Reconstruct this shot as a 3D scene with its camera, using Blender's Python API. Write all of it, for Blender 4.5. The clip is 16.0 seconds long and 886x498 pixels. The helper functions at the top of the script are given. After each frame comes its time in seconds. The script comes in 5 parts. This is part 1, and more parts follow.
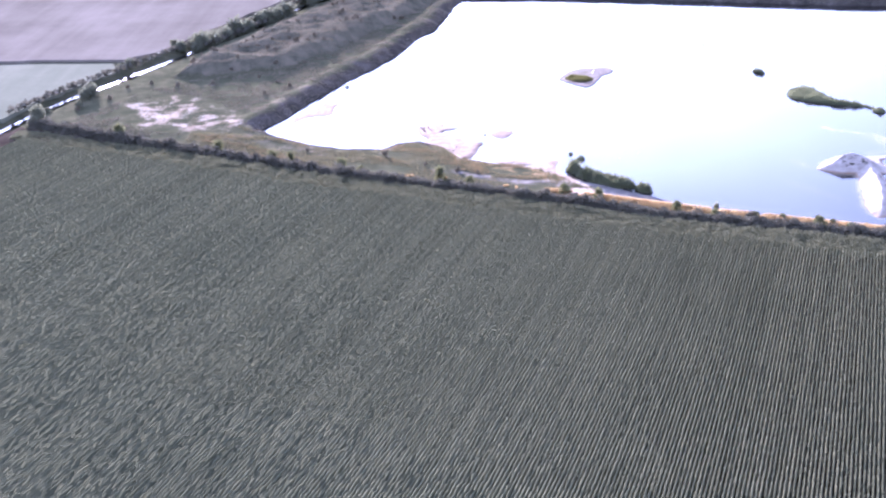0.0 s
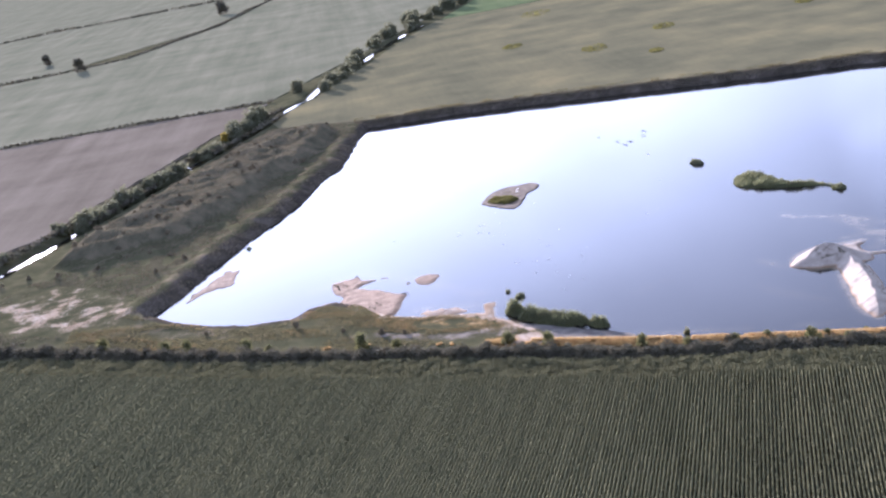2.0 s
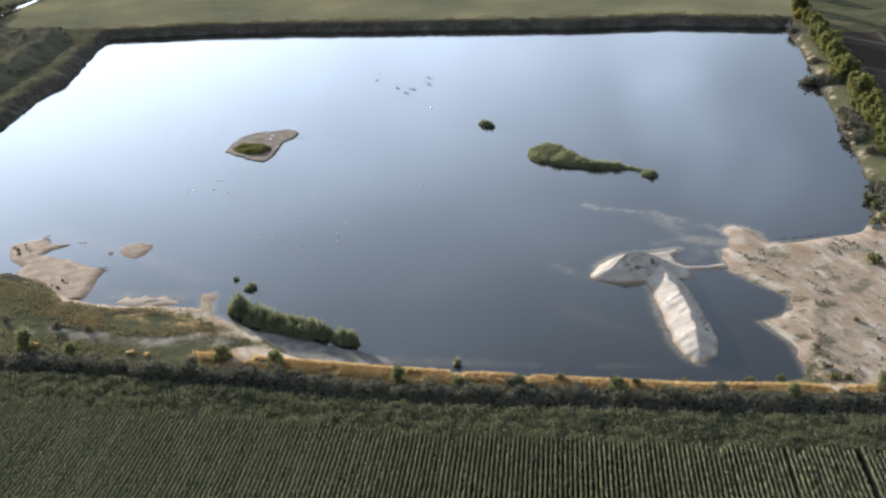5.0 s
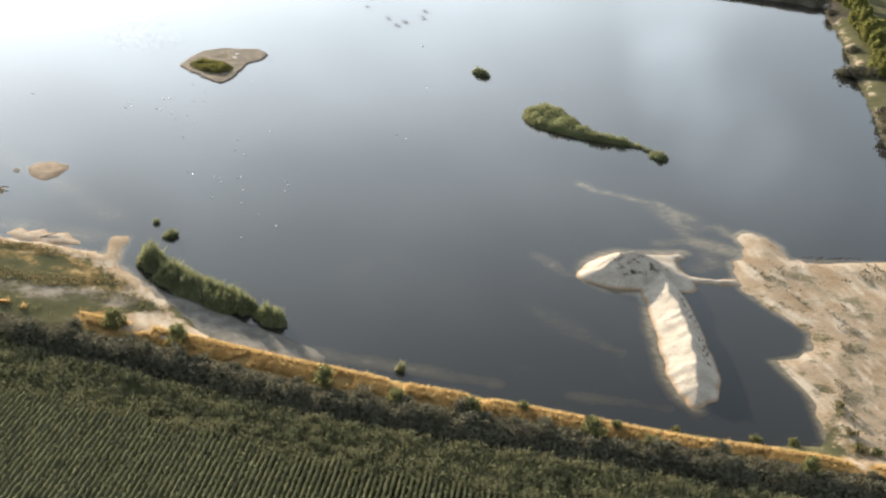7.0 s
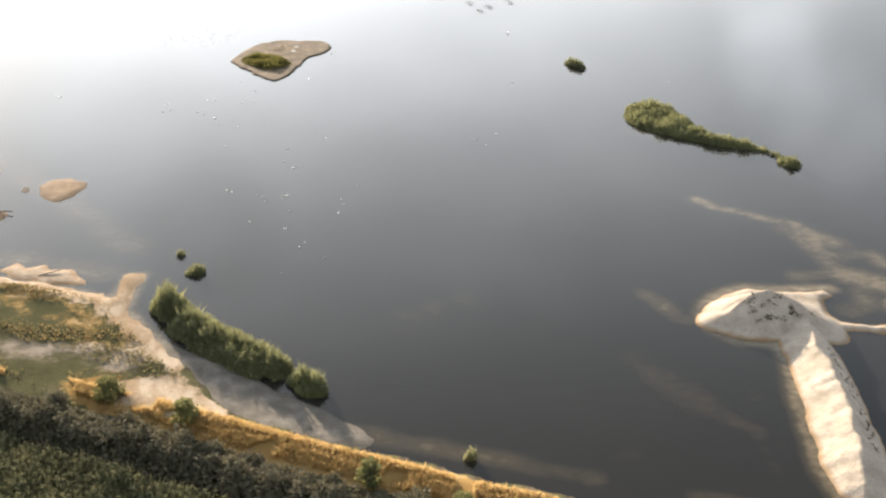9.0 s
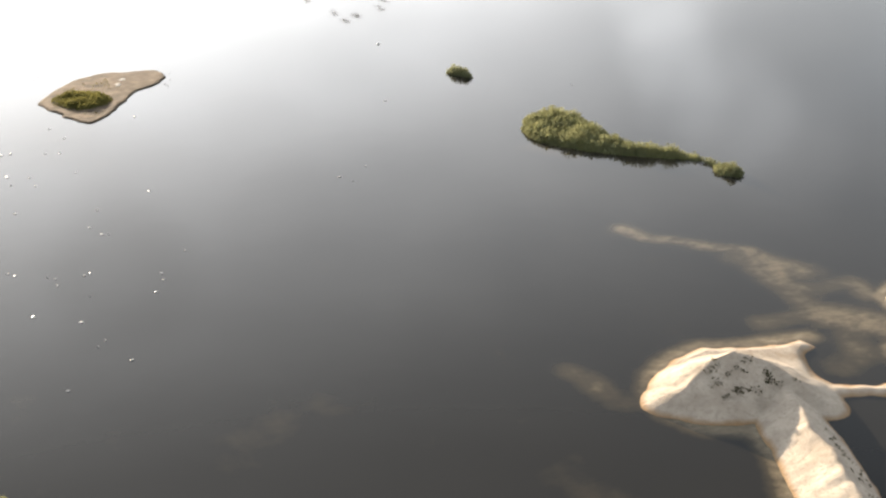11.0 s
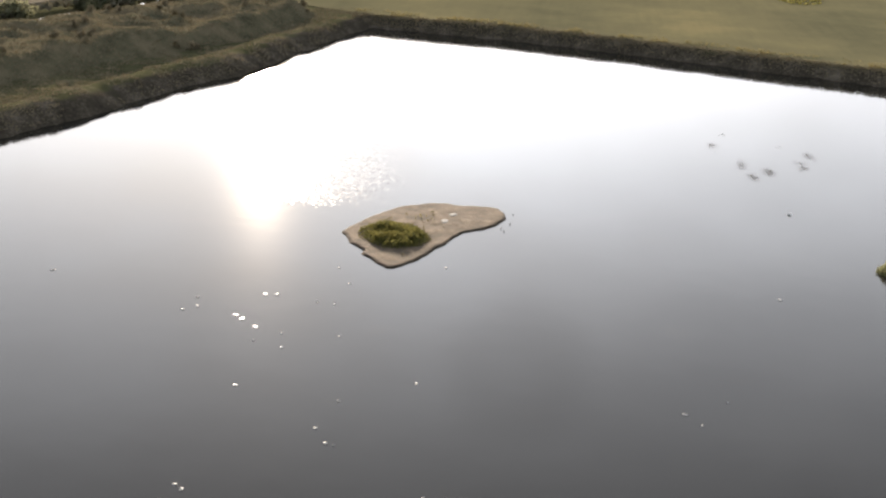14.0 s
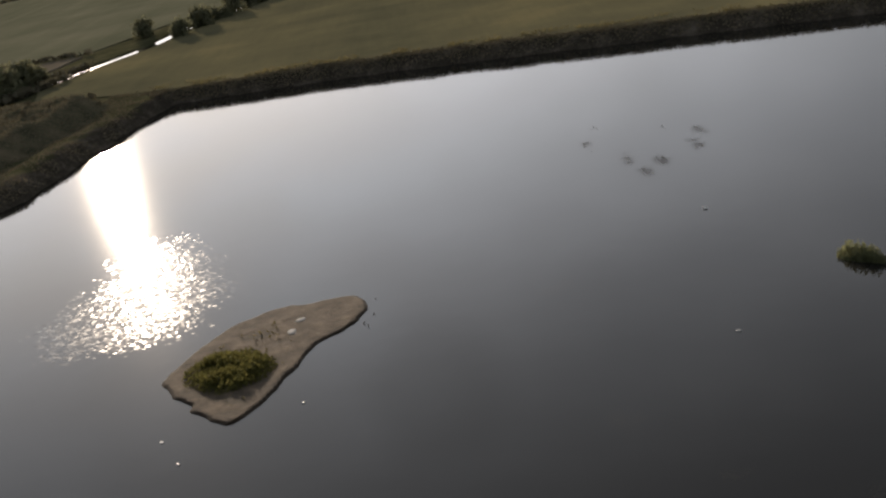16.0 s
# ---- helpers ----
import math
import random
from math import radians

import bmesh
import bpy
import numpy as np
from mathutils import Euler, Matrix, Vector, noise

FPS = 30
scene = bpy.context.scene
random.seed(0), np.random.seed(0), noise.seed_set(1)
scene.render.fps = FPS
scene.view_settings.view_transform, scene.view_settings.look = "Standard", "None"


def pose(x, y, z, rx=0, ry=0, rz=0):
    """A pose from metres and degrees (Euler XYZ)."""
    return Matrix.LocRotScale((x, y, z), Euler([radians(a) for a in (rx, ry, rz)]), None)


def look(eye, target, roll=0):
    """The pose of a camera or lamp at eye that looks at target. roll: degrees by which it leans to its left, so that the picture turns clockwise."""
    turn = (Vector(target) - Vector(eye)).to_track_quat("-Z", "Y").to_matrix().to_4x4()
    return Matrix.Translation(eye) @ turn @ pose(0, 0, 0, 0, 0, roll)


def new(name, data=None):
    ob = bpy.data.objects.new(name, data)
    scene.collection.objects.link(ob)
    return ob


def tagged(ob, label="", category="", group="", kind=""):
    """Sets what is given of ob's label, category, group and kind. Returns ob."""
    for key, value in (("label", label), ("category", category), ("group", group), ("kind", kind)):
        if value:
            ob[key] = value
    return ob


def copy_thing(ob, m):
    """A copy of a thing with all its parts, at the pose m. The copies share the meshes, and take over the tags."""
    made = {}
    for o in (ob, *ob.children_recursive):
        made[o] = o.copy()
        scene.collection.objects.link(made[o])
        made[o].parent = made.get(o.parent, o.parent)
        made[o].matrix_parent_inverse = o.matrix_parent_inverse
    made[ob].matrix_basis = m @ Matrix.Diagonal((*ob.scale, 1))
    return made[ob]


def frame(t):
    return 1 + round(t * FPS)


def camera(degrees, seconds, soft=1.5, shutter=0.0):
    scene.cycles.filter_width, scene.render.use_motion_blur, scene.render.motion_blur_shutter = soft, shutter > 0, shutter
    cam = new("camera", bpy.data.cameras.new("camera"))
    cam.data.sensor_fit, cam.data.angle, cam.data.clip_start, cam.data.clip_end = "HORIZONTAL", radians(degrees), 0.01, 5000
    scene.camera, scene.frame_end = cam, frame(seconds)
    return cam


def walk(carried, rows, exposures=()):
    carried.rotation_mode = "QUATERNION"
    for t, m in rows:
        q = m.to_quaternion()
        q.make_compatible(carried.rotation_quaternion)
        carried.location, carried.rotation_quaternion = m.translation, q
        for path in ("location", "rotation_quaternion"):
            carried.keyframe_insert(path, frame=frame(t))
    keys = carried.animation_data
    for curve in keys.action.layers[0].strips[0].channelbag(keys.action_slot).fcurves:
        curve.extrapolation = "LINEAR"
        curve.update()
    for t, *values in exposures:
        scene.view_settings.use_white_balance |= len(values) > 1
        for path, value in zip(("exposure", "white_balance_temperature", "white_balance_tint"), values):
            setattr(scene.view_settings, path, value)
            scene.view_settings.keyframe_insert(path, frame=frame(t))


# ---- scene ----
UNIT = 1.485          # metres to one unit of the plan: the crop rows lie 0.75 m apart
cam = camera(40.00, 16.0, soft=2.4)
PATH = [
    (0, (0.01, 0.00, 118.81), (0.03, 138.31, 64.73), -2.49),
    (0.5, (1.83, 13.80, 117.00), (4.11, 154.99, 71.07), 0.76),
    (1, (3.52, 27.55, 115.38), (5.08, 168.15, 67.64), -2.61),
    (1.5, (5.55, 41.42, 113.88), (7.01, 182.54, 67.69), -10.13),
    (2, (7.94, 55.78, 112.19), (16.36, 198.11, 70.73), -10.48),
    (2.5, (10.65, 69.82, 110.57), (25.91, 213.07, 74.50), -10.48),
    (3, (13.91, 82.48, 109.50), (31.16, 223.89, 67.61), -12.18),
    (3.5, (17.09, 94.97, 107.97), (36.75, 234.72, 61.78), -16.53),
    (4, (20.86, 107.91, 105.54), (53.15, 242.52, 51.74), -4.31),
    (4.5, (25.02, 119.48, 103.16), (58.14, 254.16, 50.07), -2.36),
    (4.7, (26.49, 123.95, 102.36), (59.39, 258.78, 49.48), -3.07),
    (6.8, (41.16, 168.16, 92.65), (76.69, 299.23, 32.52), 5.71),
    (7, (42.44, 171.73, 91.68), (77.07, 302.91, 31.30), 5.25),
    (7.5, (46.20, 181.56, 89.01), (78.99, 312.37, 26.86), 6.92),
    (8, (49.32, 191.55, 86.50), (78.38, 323.09, 24.01), 13.69),
    (8.2, (50.53, 195.53, 85.48), (77.65, 327.37, 22.75), 12.26),
    (10.5, (63.48, 245.43, 71.71), (93.14, 377.04, 9.67), -7.57),
    (11, (69.96, 256.70, 67.12), (103.24, 388.25, 6.82), -0.53),
    (11.5, (74.53, 267.54, 63.75), (108.30, 399.51, 4.63), 1.78),
    (12, (77.90, 278.47, 62.21), (118.49, 410.35, 7.31), 31.88),
    (12.5, (80.43, 288.13, 61.15), (101.05, 423.89, 4.62), 31.61),
    (13, (81.33, 297.40, 60.04), (85.48, 435.60, 5.87), 25.69),
    (13.5, (82.73, 305.27, 58.78), (68.70, 443.29, 5.78), 4.71),
    (14, (84.45, 314.51, 57.44), (69.53, 454.37, 9.83), 2.25),
    (14.5, (85.51, 324.28, 56.24), (66.87, 465.09, 12.92), -0.67),
    (15, (85.61, 335.13, 54.72), (66.31, 476.61, 13.91), -12.47),
    (15.5, (85.68, 346.26, 53.16), (74.50, 488.31, 11.38), -13.06),
    (16, (86.25, 357.23, 51.50), (85.16, 498.66, 6.22), -11.02),
]
walk(cam, [(t, look(eye, target, roll)) for t, eye, target, roll in PATH],
     exposures=[(0.0, 2.56, 4620, 44), (1.0, 2.2, 4710, 41), (2.0, 1.74, 5040, 31), (2.5, 1.36, 5180, 22), (3.0, 0.84, 5400, 15), (3.5, 0.72, 5300, 16), (4.0, 0.75, 5350, 17), (4.5, 1.0, 5300, 14), (7.0, 1.52, 6100, 8), (8.0, 1.66, 6400, 11), (11.0, 1.62, 6700, 13),
                (12.0, 1.75, 6900, 12), (12.5, 1.88, 6800, 13), (13.0, 1.87, 6800, 14), (13.5, 1.65, 6700, 16), (14.5, 0.9, 6400, 14), (15.0, 0.62, 6400, 15), (16.0, -0.1, 6450, 15)])

# ---------------------------------------------------------------- light
SUN_AZ, SUN_EL = 15.0, 10.2          # degrees left of +y, and above the horizon
world = bpy.data.worlds.new("sky")
scene.world = world
world.use_nodes = True
wn, wl = world.node_tree.nodes, world.node_tree.links
wn.clear()
sky = wn.new("ShaderNodeTexSky")
sky.sky_type = "NISHITA"
sky.sun_disc = False
sky.sun_elevation = radians(SUN_EL)
sky.sun_rotation = radians(-SUN_AZ)
sky.air_density, sky.dust_density, sky.ozone_density = 1.0, 1.3, 1.6
geo = wn.new("ShaderNodeTexCoord")
wmap = wn.new("ShaderNodeMapping")
wmap.inputs["Scale"].default_value = (1.0, 1.0, 2.6)
cloud = wn.new("ShaderNodeTexNoise")
cloud.inputs["Scale"].default_value = 2.3
cloud.inputs["Detail"].default_value = 4.0
cloud.inputs["Roughness"].default_value = 0.6
cramp = wn.new("ShaderNodeValToRGB")
cramp.color_ramp.elements[0].position, cramp.color_ramp.elements[0].color = 0.34, (0.78, 0.78, 0.78, 1)
cramp.color_ramp.elements[1].position, cramp.color_ramp.elements[1].color = 0.7, (0.98, 0.98, 0.98, 1)
cmix = wn.new("ShaderNodeMixRGB")
sep = wn.new("ShaderNodeSeparateXYZ")
haze = wn.new("ShaderNodeValToRGB")
for el, (pos, val) in zip([haze.color_ramp.elements[0], haze.color_ramp.elements.new(0.25), haze.color_ramp.elements.new(0.55), haze.color_ramp.elements[-1]],
                          [(0.0, 1.0), (0.25, 0.72), (0.55, 0.27), (1.0, 0.32)]):
    el.position, el.color = pos, (val * (0.98 - 0.07 * min(1, pos * 3)), val * (0.99 - 0.02 * min(1, pos * 3)), val, 1)
bright = wn.new("ShaderNodeVectorMath")
bright.operation = "SCALE"
bright.inputs["Scale"].default_value = 11.0
wl.new(geo.outputs["Generated"], sep.inputs["Vector"])
wl.new(sep.outputs["Z"], haze.inputs["Fac"])
# the haze is brighter towards the sun
toward = wn.new("ShaderNodeVectorMath")
toward.operation = "DOT_PRODUCT"
toward.inputs[1].default_value = (-math.sin(radians(SUN_AZ)), math.cos(radians(SUN_AZ)), 0.18)
glow = wn.new("ShaderNodeMapRange")
glow.interpolation_type = "LINEAR"
glow.inputs["From Min"].default_value, glow.inputs["From Max"].default_value = 0.5, 1.0
glow.inputs["To Min"].default_value, glow.inputs["To Max"].default_value = 0.0, 1.0
lobe = wn.new("ShaderNodeMath")
lobe.operation = "POWER"
lobe.inputs[1].default_value = 3.0
gain = wn.new("ShaderNodeMath")
gain.operation = "MULTIPLY_ADD"
gain.inputs[1].default_value, gain.inputs[2].default_value = 1.2, 0.47
veil = wn.new("ShaderNodeVectorMath")
veil.operation = "SCALE"
wl.new(geo.outputs["Generated"], toward.inputs[0])
wl.new(toward.outputs["Value"], glow.inputs["Value"])
wl.new(haze.outputs["Color"], veil.inputs["Vector"])
wl.new(glow.outputs["Result"], lobe.inputs[0])
wl.new(lobe.outputs["Value"], gain.inputs[0])
wisp = wn.new("ShaderNodeMapRange")
wisp.inputs["From Min"].default_value, wisp.inputs["From Max"].default_value = 0.35, 0.68
wisp.inputs["To Min"].default_value, wisp.inputs["To Max"].default_value = 0.88, 1.18
wl.new(cloud.outputs["Fac"], wisp.inputs["Value"])
thin = wn.new("ShaderNodeMath")
thin.operation = "MULTIPLY"
wl.new(gain.outputs["Value"], thin.inputs[0])
wl.new(wisp.outputs["Result"], thin.inputs[1])
# a soft cloud that the lake mirrors: azimuth right of +y, elevation, radius in degrees, weight
puffs = thin.outputs["Value"]
for az, el, wide, weight in ((24.4, 12.4, 3.0, 0.16), (24.9, 14.6, 2.8, 0.22), (25.8, 16.6, 2.8, 0.16), (28.4, 17.4, 3.6, 0.24), (31.0, 19.0, 3.6, 0.14), (-2.0, 24.0, 4.5, -0.12), (31.0, 12.5, 4.5, -0.14)):
    near = wn.new("ShaderNodeVectorMath")
    near.operation = "DOT_PRODUCT"
    near.inputs[1].default_value = (math.sin(radians(az)) * math.cos(radians(el)), math.cos(radians(az)) * math.cos(radians(el)), math.sin(radians(el)))
    wl.new(geo.outputs["Generated"], near.inputs[0])
    puff = wn.new("ShaderNodeMapRange")
    puff.interpolation_type = "SMOOTHERSTEP"
    puff.inputs["From Min"].default_value, puff.inputs["From Max"].default_value = math.cos(radians(wide)), 1.0
    puff.inputs["To Min"].default_value, puff.inputs["To Max"].default_value = 1.0, 1.0 + weight
    wl.new(near.outputs["Value"], puff.inputs["Value"])
    grow = wn.new("ShaderNodeMath")
    grow.operation = "MULTIPLY"
    wl.new(puffs, grow.inputs[0])
    wl.new(puff.outputs["Result"], grow.inputs[1])
    puffs = grow.outputs["Value"]
wl.new(puffs, veil.inputs["Scale"])
wl.new(veil.outputs["Vector"], bright.inputs["Vector"])
wl.new(bright.outputs["Vector"], cmix.inputs["Color2"])
back = wn.new("ShaderNodeBackground")
back.inputs["Strength"].default_value = 0.12
wout = wn.new("ShaderNodeOutputWorld")
wl.new(geo.outputs["Generated"], wmap.inputs["Vector"])
wl.new(wmap.outputs["Vector"], cloud.inputs["Vector"])
wl.new(cloud.outputs["Fac"], cramp.inputs["Fac"])
wl.new(cramp.outputs["Color"], cmix.inputs["Fac"])
wl.new(sky.outputs["Color"], cmix.inputs["Color1"])
wl.new(cmix.outputs["Color"], back.inputs["Color"])
wl.new(back.outputs["Background"], wout.inputs["Surface"])

sun_data = bpy.data.lights.new("sun", "SUN")
sun_data.energy, sun_data.angle, sun_data.color = 5.0, radians(0.6), (1.0, 0.83, 0.62)
sun = new("sun", sun_data)
a, e = radians(SUN_AZ), radians(SUN_EL)
TO_SUN = Vector((-math.sin(a) * math.cos(e), math.cos(a) * math.cos(e), math.sin(e)))
sun.matrix_world = look(TO_SUN * 300, (0, 0, 0))

# ---------------------------------------------------------------- small tools
rng = np.random.default_rng(11)


def smooth(lo, hi, v):
    k = np.clip((v - lo) / (hi - lo), 0.0, 1.0)
    return k * k * (3 - 2 * k)


def to_line(x, y, line):
    """Distance to an open line."""
    best = np.full(np.shape(x), 1e9)
    for (ax, ay), (bx, by) in zip(line[:-1], line[1:]):
        ux, uy = bx - ax, by - ay
        k = np.clip(((x - ax) * ux + (y - ay) * uy) / (ux * ux + uy * uy + 1e-9), 0, 1)
        best = np.minimum(best, np.hypot(x - ax - k * ux, y - ay - k * uy))
    return best


def inside(x, y, poly):
    hit = np.zeros(np.shape(x), bool)
    for (ax, ay), (bx, by) in zip(poly, poly[1:] + poly[:1]):
        if ay != by:
            hit ^= ((ay > y) != (by > y)) & (x < (bx - ax) * (y - ay) / (by - ay) + ax)
    return hit


def to_poly(x, y, poly):
    """Distance to a closed outline, negative inside."""
    d = to_line(x, y, poly + poly[:1])
    return np.where(inside(x, y, poly), -d, d)


def wave(x, y, size, seed=0):
    """Smooth value noise in about -1..1, vectorised."""
    u, v = np.asarray(x) / size + seed * 17.3, np.asarray(y) / size - seed * 9.7
    iu, iv = np.floor(u), np.floor(v)
    fu, fv = u - iu, v - iv
    fu, fv = fu * fu * (3 - 2 * fu), fv * fv * (3 - 2 * fv)

    def corner(p, q):
        s = np.sin(p * 127.1 + q * 311.7 + seed * 74.7) * 43758.5453
        return (s - np.floor(s)) * 2 - 1

    return (corner(iu, iv) * (1 - fu) * (1 - fv) + corner(iu + 1, iv) * fu * (1 - fv)
            + corner(iu, iv + 1) * (1 - fu) * fv + corner(iu + 1, iv + 1) * fu * fv)


def fbm(x, y, size, seed=0):
    return wave(x, y, size, seed) * 0.55 + wave(x, y, size / 2.1, seed + 1) * 0.3 + wave(x, y, size / 4.3, seed + 2) * 0.15


def rounded(poly, times=2):
    """An outline with its corners cut, to look washed and worn."""
    for _ in range(times):
        out = []
        for (ax, ay), (bx, by) in zip(poly, poly[1:] + poly[:1]):
            out += [(ax * 0.75 + bx * 0.25, ay * 0.75 + by * 0.25), (ax * 0.25 + bx * 0.75, ay * 0.25 + by * 0.75)]
        poly = out
    return poly


def raw_mesh(name, verts, faces, mat, smooth_faces=False, attrs=None):
    """A mesh from arrays; faces all of one size."""
    verts, faces = np.asarray(verts, np.float32), np.asarray(faces, np.int32)
    me = bpy.data.meshes.new(name)
    n = faces.shape[1]
    me.vertices.add(len(verts))
    me.vertices.foreach_set("co", verts.ravel())
    me.loops.add(faces.size)
    me.loops.foreach_set("vertex_index", faces.ravel())
    me.polygons.add(len(faces))
    me.polygons.foreach_set("loop_start", np.arange(0, faces.size, n, dtype=np.int32))
    me.polygons.foreach_set("loop_total", np.full(len(faces), n, np.int32))
    if smooth_faces:
        me.polygons.foreach_set("use_smooth", np.ones(len(faces), bool))
    for key, values in (attrs or {}).items():
        at = me.attributes.new(key, "FLOAT", "POINT")
        at.data.foreach_set("value", np.asarray(values, np.float32))
    me.materials.append(mat)
    me.update(calc_edges=True)
    return me


def part(name, data, parent, label=""):
    ob = new(name, data)
    ob.parent = parent
    return tagged(ob, label) if label else ob


def joined(chunks):
    """Several (verts, faces) into one."""
    vs, fs, at = [], [], 0
    for v, f in chunks:
        vs.append(np.asarray(v, float))
        fs.append(np.asarray(f, int) + at)
        at += len(v)
    return np.concatenate(vs), np.concatenate(fs)


# ---------------------------------------------------------------- materials
def material(name):
    m = bpy.data.materials.new(name)
    m.use_nodes = True
    m.node_tree.nodes.clear()
    return m, m.node_tree.nodes, m.node_tree.links


def noise_node(n, l, scale, detail=5.0, rough=0.6, coord=None, stretch=None):
    tex = n.new("ShaderNodeTexNoise")
    tex.inputs["Scale"].default_value = scale / UNIT
    tex.inputs["Detail"].default_value = detail
    tex.inputs["Roughness"].default_value = rough
    if coord is None:
        coord = n.new("ShaderNodeNewGeometry").outputs["Position"]
    if stretch:
        mp = n.new("ShaderNodeMapping")
        mp.inputs["Rotation"].default_value = (0, 0, stretch[1])
        mp.inputs["Scale"].default_value = stretch[0]
        l.new(coord, mp.inputs["Vector"])
        coord = mp.outputs["Vector"]
    l.new(coord, tex.inputs["Vector"])
    return tex.outputs["Fac"]


def ramp(n, l, fac, stops):
    r = n.new("ShaderNodeValToRGB")
    while len(r.color_ramp.elements) < len(stops):
        r.color_ramp.elements.new(0.5)
    for el, (pos, col) in zip(r.color_ramp.elements, stops):
        el.position = pos
        el.color = (*col, 1) if len(col) == 3 else col
    l.new(fac, r.inputs["Fac"])
    return r.outputs["Color"]


def mix(n, l, fac, c1, c2, kind="MIX"):
    m = n.new("ShaderNodeMixRGB")
    m.blend_type = kind
    for sock, val in (("Fac", fac), ("Color1", c1), ("Color2", c2)):
        if isinstance(val, (int, float)):
            m.inputs[sock].default_value = val
        elif isinstance(val, tuple):
            m.inputs[sock].default_value = (*val, 1)
        else:
            l.new(val, m.inputs[sock])
    return m.outputs["Color"]


def math_node(n, l, op, x, y=0.0, clamp=False):
    m = n.new("ShaderNodeMath")
    m.operation, m.use_clamp = op, clamp
    for k, val in enumerate((x, y)):
        if isinstance(val, (int, float)):
            m.inputs[k].default_value = val
        else:
            l.new(val, m.inputs[k])
    return m.outputs["Value"]


def attr(n, name):
    at = n.new("ShaderNodeAttribute")
    at.attribute_name = name
    return at.outputs["Fac"]


def finish(n, l, color, rough=0.9, bump=None, strength=0.4, dist=0.1, spec=0.3):
    b = n.new("ShaderNodeBsdfPrincipled")
    if isinstance(color, tuple):
        b.inputs["Base Color"].default_value = (*color, 1)
    else:
        l.new(color, b.inputs["Base Color"])
    b.inputs["Roughness"].default_value = rough
    b.inputs["Specular IOR Level"].default_value = spec
    if bump is not None:
        bp = n.new("ShaderNodeBump")
        bp.inputs["Strength"].default_value = strength
        bp.inputs["Distance"].default_value = dist * UNIT
        l.new(bump, bp.inputs["Height"])
        l.new(bp.outputs["Normal"], b.inputs["Normal"])
    out = n.new("ShaderNodeOutputMaterial")
    l.new(b.outputs["BSDF"], out.inputs["Surface"])
    return b


def leaf_material(name, dark, mid, light, through_light=0.4, patch=0.35, sheen=0.08, patchy=1.1, leafy=0.45):
    """Foliage: colour varies plant by plant and leaf by leaf; some light passes through."""
    m, n, l = material(name)
    oi = n.new("ShaderNodeObjectInfo").outputs["Random"]
    isl = n.new("ShaderNodeNewGeometry").outputs["Random Per Island"]
    big = noise_node(n, l, patch, 3)
    v = math_node(n, l, "ADD", math_node(n, l, "ADD", math_node(n, l, "MULTIPLY", math_node(n, l, "SUBTRACT", isl, 0.5), leafy), 0.225), math_node(n, l, "MULTIPLY", oi, 0.3))
    v = math_node(n, l, "ADD", v, math_node(n, l, "ADD", math_node(n, l, "MULTIPLY", math_node(n, l, "SUBTRACT", big, 0.5), patchy), 0.13), True)
    col = ramp(n, l, v, [(0.0, dark), (0.5, mid), (1.0, light)])
    d = n.new("ShaderNodeBsdfPrincipled")
    l.new(col, d.inputs["Base Color"])
    d.inputs["Roughness"].default_value = 0.8
    d.inputs["Specular IOR Level"].default_value = sheen
    t = n.new("ShaderNodeBsdfTranslucent")
    l.new(mix(n, l, 0.5, col, light), t.inputs["Color"])
    mx = n.new("ShaderNodeMixShader")
    mx.inputs["Fac"].default_value = through_light
    l.new(d.outputs["BSDF"], mx.inputs[1])
    l.new(t.outputs["BSDF"], mx.inputs[2])
    out = n.new("ShaderNodeOutputMaterial")
    l.new(mx.outputs["Shader"], out.inputs["Surface"])
    return m


